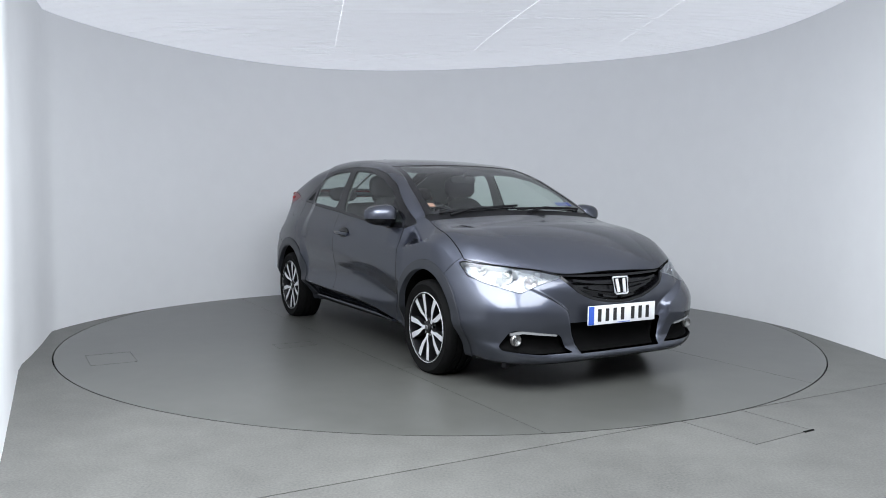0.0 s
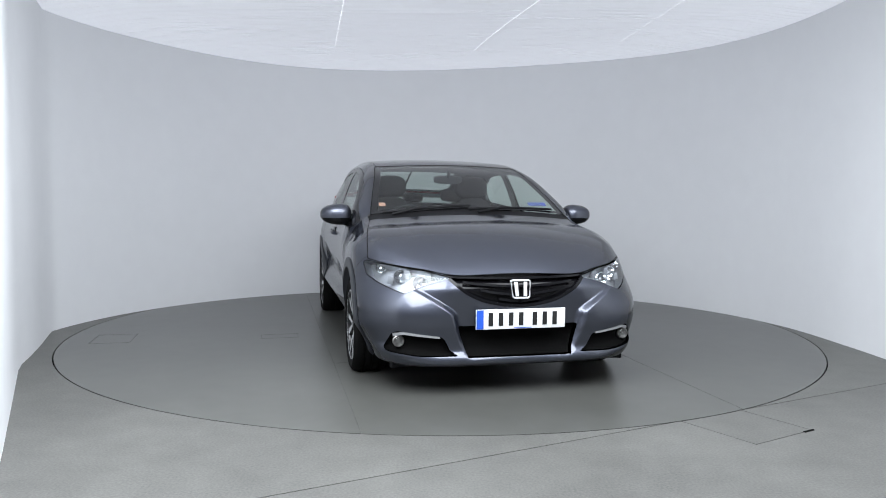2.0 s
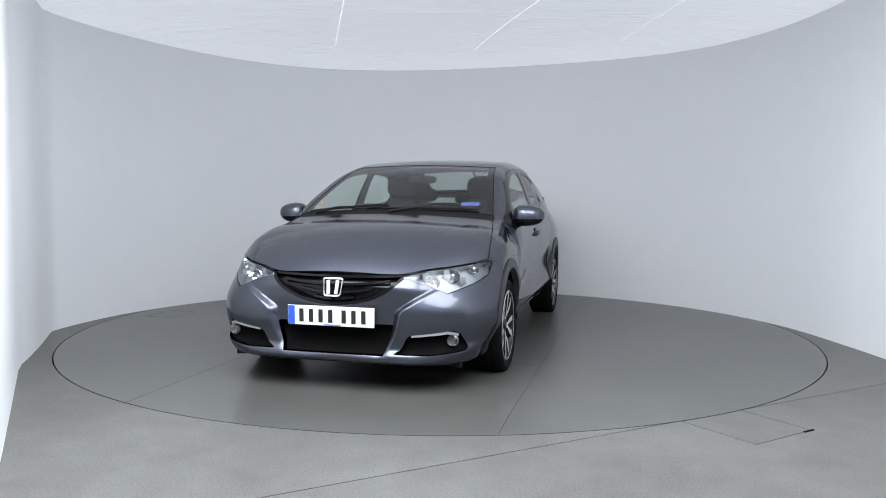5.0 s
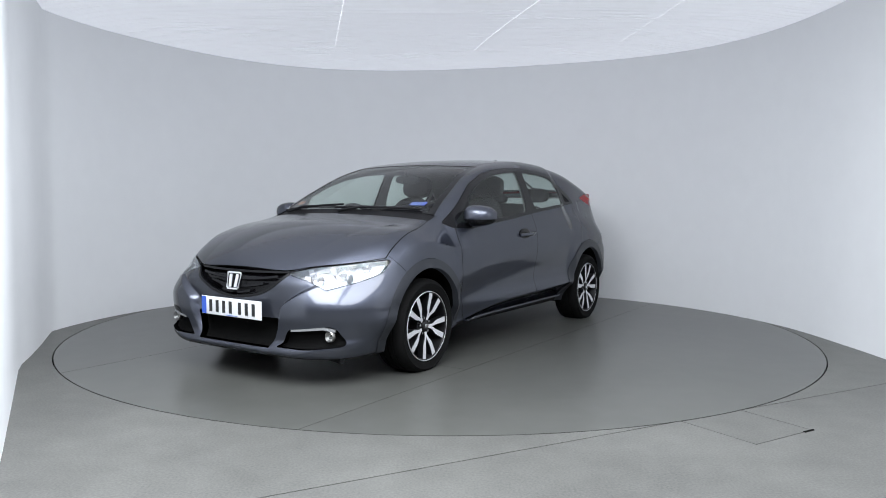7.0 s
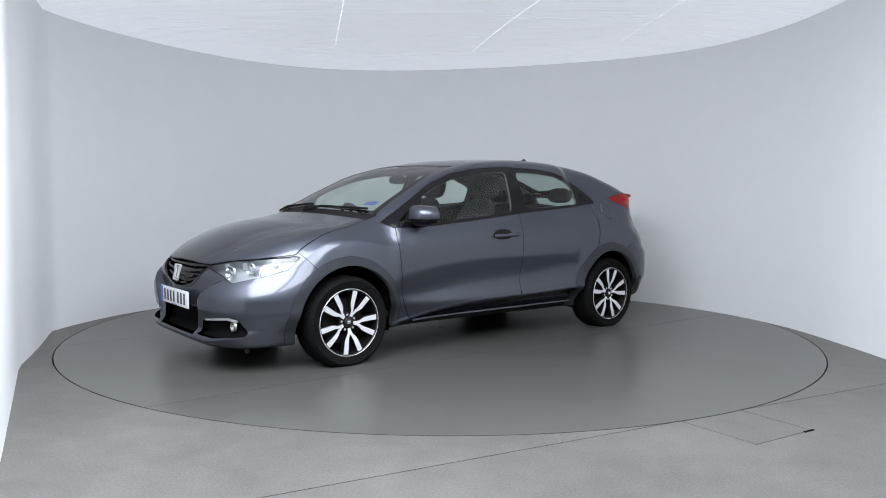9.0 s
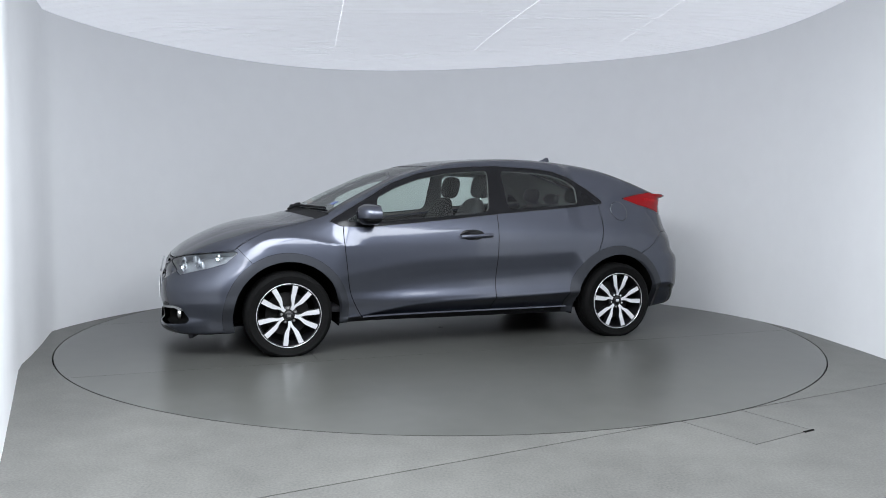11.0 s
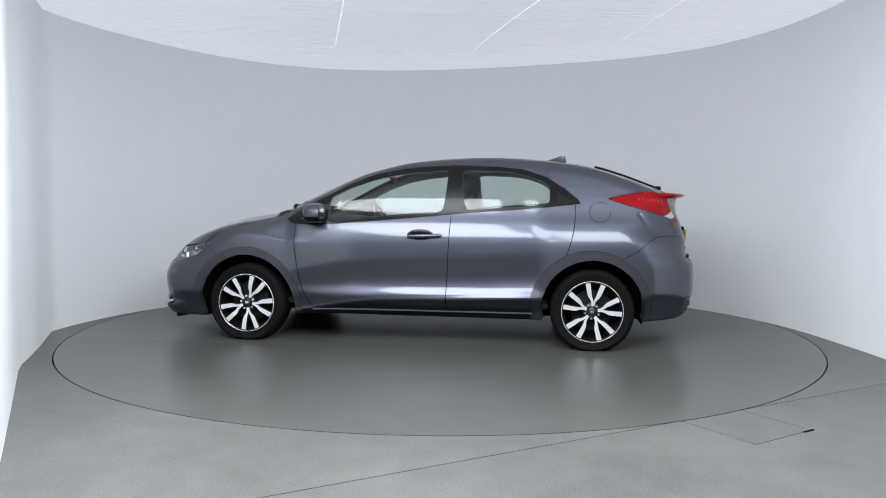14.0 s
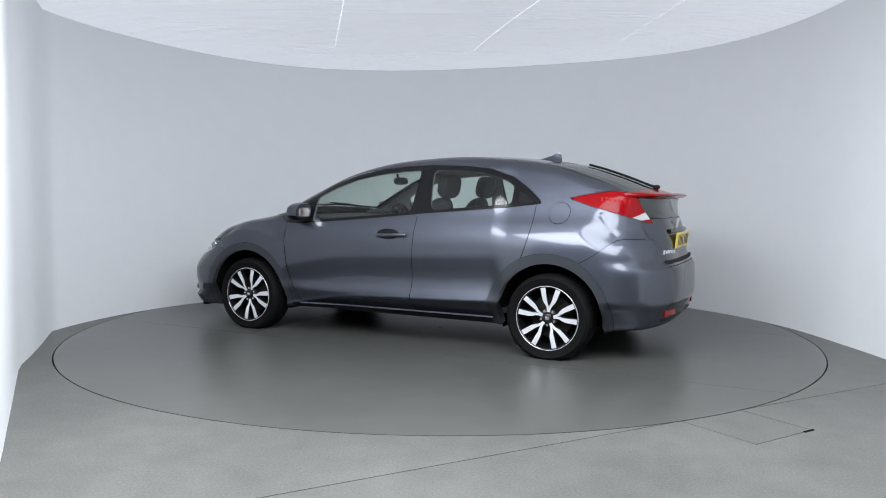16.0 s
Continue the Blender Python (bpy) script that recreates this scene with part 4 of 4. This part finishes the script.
# door mirrors, handles
for s in (1, -1):
    door, rdoor = (doors_front[0], doors_rear[0]) if s > 0 else (doors_front[1], doors_rear[1])
    bm = bmesh.new()
    blob(bm, (0, 0, 0), (0.195, 0.215, 0.165), 2.6)
    for v in bm.verts:
        k = (v.co.y * s + 0.10) / 0.20
        v.co.z *= 1.05 - 0.28 * max(k, 0)
        v.co.x -= 0.030 * max(k, 0) ** 2
        v.co.x = max(v.co.x, -0.058)
    bmesh.ops.bisect_plane(bm, geom=bm.verts[:] + bm.edges[:] + bm.faces[:], plane_co=(0, 0, -0.022), plane_no=(0, 0, -1), clear_outer=True)
    mirror = part("door_mirror", bm, PAINT, door, "body-coloured mirror cap")
    mirror.location = (0.740, 0.905 * s, 0.972)
    bm = bmesh.new()
    blob(bm, (0, 0, 0), (0.191, 0.210, 0.160), 2.6)
    for v in bm.verts:
        k = (v.co.y * s + 0.10) / 0.20
        v.co.z *= 1.03 - 0.28 * max(k, 0)
        v.co.x -= 0.030 * max(k, 0) ** 2
        v.co.x = max(v.co.x, -0.052)
    bmesh.ops.bisect_plane(bm, geom=bm.verts[:] + bm.edges[:] + bm.faces[:], plane_co=(0, 0, -0.016), plane_no=(0, 0, 1), clear_outer=True)
    bar_along(bm, [(0.0, -0.05 * s, -0.045), (-0.01, -0.10 * s, -0.058), (-0.02, -0.15 * s, -0.065)], 0.028, 12)
    part("mirror_foot", bm, GLOSS_BLACK, mirror, "black mirror foot")
    bm = bmesh.new()
    blob(bm, (-0.055, 0.0, 0.004), (0.008, 0.165, 0.080), 3.0)
    part("mirror_glass", bm, CHROME, mirror, "mirror glass")
    # handle: a flat black lump paints the scoop's shade, a painted pull across it
    hy = side_y(-0.07, 0.81)
    bm = bmesh.new()
    blob(bm, (0, 0, 0), (0.20, 0.016, 0.100), 2.2)
    scoop = part("handle_scoop", bm, GLOSS_BLACK, door, "dark handle scoop")
    scoop.location = (-0.045, s * (hy - 0.003), 0.812)
    bm = bmesh.new()
    bar = [(-0.125 + 0.245 * i / 12, s * 0.016 * math.sin(math.pi * i / 12) ** 0.5, 0.004 - 0.008 * i / 12) for i in range(13)]
    bar_along(bm, bar, 0.0135, 10)
    pull = part("door_handle", bm, PAINT, door, "body-coloured door pull")
    pull.location = (-0.075, s * (hy + 0.008), 0.815)
    pull.scale = (1, 0.9, 1.1)

for s in (1, -1):
    bm = bmesh.new()
    xs = [-0.87 + 1.65 * i / 24 for i in range(25)]
    part("sill_strip", strip(bm, [((x, s * side_y(x, 0.252, -0.004), 0.247), (0, s, 0.1)) for x in xs], 0.013, 0.034), PAINT, car, "body-coloured sill edge")

# wipers, aerial fin, rear wiper
for y0, y1, xa in ((-0.62, -0.02, 1.15), (-0.05, 0.60, 1.15)):
    bm = bmesh.new()
    pts = []
    for i in range(12):
        y = y0 + (y1 - y0) * i / 11
        x = 1.135 - 0.24 * y * y - 0.05 * (i / 11)
        pts.append((x, y, top_z(x, y, 0.009)))
    bar_along(bm, pts, 0.009, 6)
    wiper = part("wiper", bm, PLASTIC, car, "black windscreen wiper")
    bm = bmesh.new()
    k = 4
    bar_along(bm, [(1.18 - 0.24 * y0 * y0, y0 + 0.06, top_z(1.18 - 0.24 * y0 * y0, y0 + 0.06, 0.006)), (pts[k][0] + 0.02, pts[k][1], pts[k][2] + 0.004), pts[6]], 0.009, 8)
    part("wiper_arm", bm, PLASTIC, wiper, "wiper arm")
bm = bmesh.new()
prof = [(-0.905, 0.0), (-0.97, 0.016), (-1.04, 0.046), (-1.075, 0.070), (-1.095, 0.074), (-1.105, 0.055), (-1.112, 0.0)]
rows = []
for x, h in prof:
    w = 0.020 * (1 - 0.55 * h / 0.06)
    base = top_z(x, 0, -0.004)
    rows.append([bm.verts.new(p) for p in ((x, -0.030, base), (x, -w, base + h * 0.5), (x, -w * 0.4, base + h), (x, w * 0.4, base + h), (x, w, base + h * 0.5), (x, 0.030, base))])
for a, b in zip(rows, rows[1:]):
    for k in range(5):
        bm.faces.new((a[k], a[k + 1], b[k + 1], b[k]))
part("aerial_fin", bm, PAINT, car, "shark-fin aerial")
bm = bmesh.new()
pts = [(x, 0.03, top_z(x, 0.03, 0.011)) for x in (-1.34, -1.45, -1.57, -1.68, -1.78, -1.84)]
bar_along(bm, pts, 0.009, 8)
rw = part("rear_wiper", bm, PLASTIC, car, "black rear wiper")
bm = bmesh.new()
blob(bm, (-1.845, 0.03, top_z(-1.84, 0.03, 0.012)), (0.05, 0.04, 0.035), 2.5)
part("wiper_pivot", bm, PLASTIC, rw)

# ---- wheels ----
HUB, MIDY = 0.285, 0.757


def wheel_parts():
    """One wheel about its own centre, outer face to +y: the meshes are shared by all four."""
    out = {}
    bm = bmesh.new()
    lathe(bm, [(0.222, 0.100), (0.216, 0.104), (0.209, 0.098), (0.205, 0.07), (0.198, 0.02), (0.196, -0.08), (0.220, -0.10), (0.226, -0.098), (0.226, 0.09), (0.222, 0.100)], 80)
    out["rim"] = bm
    bm = bmesh.new()
    prof = [(0.221, 0.090), (0.226, 0.101), (0.240, 0.106), (0.262, 0.109), (0.270, 0.112), (0.274, 0.109), (0.286, 0.101), (0.295, 0.088), (0.2995, 0.070),
            (0.300, 0.052), (0.292, 0.050), (0.292, 0.042), (0.300, 0.040), (0.300, 0.005), (0.292, 0.004), (0.292, -0.004), (0.300, -0.005),
            (0.300, -0.040), (0.292, -0.042), (0.292, -0.050), (0.300, -0.052), (0.2995, -0.07), (0.290, -0.095), (0.262, -0.108), (0.226, -0.1)]
    lathe(bm, prof, 96)
    for v in bm.verts:
        if v.co.z < -HUB:
            v.co.z = -HUB
    out["tyre"] = bm
    bm = bmesh.new()
    lathe(bm, [(0.0, 0.010), (0.10, 0.008), (0.150, 0.002), (0.152, -0.012), (0.0, -0.014)], 48)
    out["brake_disc"] = bm
    bm = bmesh.new()
    lathe(bm, [(0.0, 0.0), (0.205, 0.0)], 48)
    for v in bm.verts:
        v.co.y = -0.035
    out["wheel_back"] = bm
    bm = bmesh.new()
    lathe(bm, [(0.0, 0.091), (0.026, 0.091), (0.030, 0.088), (0.031, 0.080), (0.034, 0.070), (0.060, 0.062), (0.064, 0.04), (0.06, 0.02)], 48)
    out["hub"] = bm
    bm = bmesh.new()
    box(bm, (0, 0.0915, 0), (0.026, 0.003, 0.022), None, 0.001)
    out["hub_badge"] = bm
    return out


def spoke_mesh(flare):
    """One face-turned spoke with dark flanks below it: face and flank."""
    face, flank = bmesh.new(), bmesh.new()
    rows = []
    for i in range(9):
        t = i / 8
        r = 0.040 + 0.176 * t
        a = flare * radians(5.5 + 9.6 * float(step(0.14, 0.46, t)))
        half = 0.0065 + 0.0060 * float(step(0.12, 0.55, t)) + 0.0055 * t
        y = 0.082 + 0.014 * math.sin(math.pi * 0.5 * t)
        c, n = Vector((r * math.sin(a), 0, r * math.cos(a))), Vector((math.cos(a), 0, -math.sin(a)))
        rows.append((c - n * half, c + n * half, y))
    fa = [(face.verts.new((p.x, y, p.z)), face.verts.new((q.x, y, q.z))) for p, q, y in rows]
    for a, b in zip(fa, fa[1:]):
        face.faces.new((a[0], a[1], b[1], b[0]))
    fl = [[flank.verts.new((p.x, y - 0.0006, p.z)), flank.verts.new((p.x * 1.0 - 0.004 * flare * 0, y - 0.045, p.z)), flank.verts.new((q.x, y - 0.045, q.z)), flank.verts.new((q.x, y - 0.0006, q.z))] for p, q, y in rows]
    for a, b in zip(fl, fl[1:]):
        for k in range(4):
            flank.faces.new((a[k], a[(k + 1) % 4], b[(k + 1) % 4], b[k]))
    return face, flank


protos = wheel_parts()
mats = {"rim": RIM_BLACK, "tyre": RUBBER, "brake_disc": IRON, "wheel_back": DARK, "hub": RIM_BLACK, "hub_badge": CHROME}
bm = bmesh.new()
lathe(bm, [(0.2205, 0.0990), (0.2200, 0.1035), (0.2180, 0.1050), (0.2160, 0.1035), (0.2155, 0.099)], 80)
wheel = part("wheel", protos.pop("rim"), RIM_BLACK, car, "ten-spoke machined alloy wheel")
part("rim_edge", bm, MACHINED, wheel, "bright machined rim edge")
for nm, b in protos.items():
    part(nm, b, mats[nm], wheel)
for i in range(5):
    for k, fl in enumerate((-1, 1)):
        f, g = spoke_mesh(fl)
        face = part("spoke", f, MACHINED, wheel, "machined alloy spoke")
        under_spoke = part("spoke_flank", g, RIM_BLACK, face, "black spoke flank")
        face.matrix_local = pose(0, 0, 0, 0, 72 * i + 26, 0)
    bm = bmesh.new()
    a = radians(72 * i + 62)
    tube(bm, (0.050 * math.sin(a), 0.074, 0.050 * math.cos(a)), 0.009, 0.016, "y", 6)
    part("wheel_nut", bm, CHROME, wheel)
wheel.matrix_local = pose(1.298, MIDY, HUB)
for x, s in ((-1.298, 1), (1.298, -1), (-1.298, -1)):
    w = copy_thing(wheel, pose(x, s * MIDY, HUB, 0, 0, 0 if s > 0 else 180))
    w.parent = car
    if x < 0:
        for o in w.children:
            if o.name.split('.')[0] in ('spoke', 'wheel_nut'):
                o.matrix_basis = pose(0, 0, 0, 0, 22, 0) @ o.matrix_basis

# the left wheels stand turned a little further
for w in [o for o in car.children if o.name.split('.')[0] == 'wheel' and o.matrix_basis.translation.y > 0]:
    for o in w.children:
        if o.name.split('.')[0] in ('spoke', 'wheel_nut'):
            o.matrix_basis = pose(0, 0, 0, 0, 18, 0) @ o.matrix_basis

# wheel housings
for cx in (1.298, -1.298):
    for s in (1, -1):
        bm = bmesh.new()
        rows = []
        for i in range(25):
            a = radians(-16 + 212 * i / 24)
            x, z = cx + 0.374 * math.cos(a), HUB + 0.374 * math.sin(a)
            edge = side_y(x, max(z, 0.21), -0.012)
            rows.append([bm.verts.new((x, s * yy, z)) for yy in (0.48, 0.70, edge)])
        for a, b in zip(rows, rows[1:]):
            for k in range(2):
                bm.faces.new((a[k], a[k + 1], b[k + 1], b[k]))
        hub_v = bm.verts.new((cx, s * 0.48, HUB))
        for a, b in zip(rows, rows[1:]):
            bm.faces.new((a[0], b[0], hub_v))
        part("wheel_housing", bm, DARK, car, "black wheel housing")

# ---- cabin ----
bm = bmesh.new()
box(bm, (0.02, 0, 0.30), (2.0, 1.50, 0.04), None, 0.01)
part("cabin_floor", bm, DASH, car, "dark cabin floor")
bm = bmesh.new()
blob(bm, (0.86, 0, 0.80), (0.62, 1.44, 0.30), 3.4)
dash = part("dashboard", bm, DASH, car, "dark dashboard")
bm = bmesh.new()
blob(bm, (0.72, -0.36, 0.95), (0.26, 0.40, 0.075), 2.6)
part("instrument_hood", bm, DASH, dash)
bm = bmesh.new()
R = 0.185
ringp = [(R * math.cos(2 * math.pi * i / 36), R * math.sin(2 * math.pi * i / 36), 0) for i in range(37)]
bar_along(bm, ringp, 0.015, 8)
for a in (0, 180, 270):
    bar_along(bm, [(0, 0, 0), (R * math.cos(radians(a)), R * math.sin(radians(a)), 0)], 0.014, 6)
blob(bm, (0, 0, -0.01), (0.13, 0.12, 0.05), 2.5)
st = part("steering_wheel", bm, DASH, car, "dark steering wheel")
st.matrix_local = Matrix.Translation((0.50, -0.36, 0.865)) @ pose(0, 0, 0, 0, -66, 0) @ pose(0, 0, 0, 0, 0, 90)
for y in (0.36, -0.36):
    bm = bmesh.new()
    blob(bm, (0, 0, 0), (0.50, 0.48, 0.16), 3.2)
    seat = part("front_seat", bm, SEAT, car, "dark fabric front seat")
    seat.location = (0.10, y, 0.50)
    bm = bmesh.new()
    blob(bm, (0, 0, 0), (0.13, 0.46, 0.62), 3.2)
    for v in bm.verts:
        v.co.y *= 1 - 0.22 * max(0, v.co.z / 0.31)
        v.co.x += 0.03 * (v.co.y / 0.23) ** 2
    b = part("backrest", bm, SEAT, seat)
    b.matrix_local = pose(-0.27, 0, 0.30, 0, -20, 0)
    bm = bmesh.new()
    blob(bm, (0, 0, 0), (0.11, 0.29, 0.19), 3.0)
    hd = part("headrest", bm, SEAT, seat)
    hd.matrix_local = pose(-0.415, 0, 0.685, 0, -12, 0)
    bm = bmesh.new()
    for k in (-0.06, 0.06):
        bar_along(bm, [(-0.405, k, 0.64), (-0.370, k, 0.54)], 0.006, 8)
    part("headrest_post", bm, CHROME, seat, "bright headrest posts")
bm = bmesh.new()
blob(bm, (0, 0, 0), (0.46, 1.30, 0.16), 3.4)
bench = part("rear_seat", bm, SEAT, car, "dark fabric rear bench")
bench.location = (-0.72, 0, 0.52)
bm = bmesh.new()
blob(bm, (0, 0, 0), (0.13, 1.24, 0.56), 3.6)
b = part("backrest", bm, SEAT, bench)
b.matrix_local = pose(-0.28, 0, 0.26, 0, -22, 0)
for y in (-0.40, 0.0, 0.40):
    bm = bmesh.new()
    blob(bm, (0, 0, 0), (0.08, 0.26 if y else 0.20, 0.13 if y else 0.09), 3.0)
    part("headrest", bm, SEAT, bench).matrix_local = pose(-0.42, y, 0.60 if y else 0.57, 0, -14, 0)
bm = bmesh.new()
box(bm, (-1.45, 0, 0.93), (0.60, 1.16, 0.02), None, 0.006)
part("parcel_shelf", bm, DASH, car, "dark parcel shelf")
bm = bmesh.new()
blob(bm, (0.33, 0.0, 1.235), (0.03, 0.23, 0.065), 3.0)
bar_along(bm, [(0.35, 0, 1.25), (0.37, 0, 1.295)], 0.012, 8)
part("inner_mirror", bm, DASH, car, "dark inner mirror")
for y, m, w, nm, lb in ((0.52, STICKER_BLUE, 0.13, "paper_pass", "blue paper pass inside the windscreen"), (-0.60, STICKER_RED, 0.045, "paper_disc", "small red and white paper disc")):
    bm = bmesh.new()
    x = 0.985 - 0.24 * y * y
    box(bm, (0, 0, 0), (0.05, w, 0.003))
    slope = math.degrees(math.atan2(top_z(x - 0.05, y) - top_z(x + 0.05, y), 0.1))
    ob = part(nm, bm, m, car, lb)
    ob.matrix_local = Matrix.Translation((x, y, top_z(x, y, -0.012))) @ pose(0, 0, 0, 0, slope, 0)

for ob in glasses:
    if ob.data.materials[0] in (GLASS, DARK_GLASS):
        ob.visible_shadow = False


# ---- what moves: the deck turns, and the car on it ----
def heading(t):
    """Degrees; the table starts slowly, then turns at an even 9.255 degrees a second."""
    return -60.1 - 5.2 * t - 2.2 * t * t if t < 0.5 else -67.85 - 9.255 * (t - 1)


def motions():
    times = [0, 0.25] + [0.5 * i for i in range(1, 33)]
    walk(turntable, [(t, pose(0, 0, 0, 0, 0, heading(t))) for t in times])
    rows = []
    for t in times:
        turn = pose(0, 0, 0, 0, 0, heading(t))
        rows.append((t, turn @ pose(0.087, -0.0465, 0.0)))
    walk(car, rows)


motions()
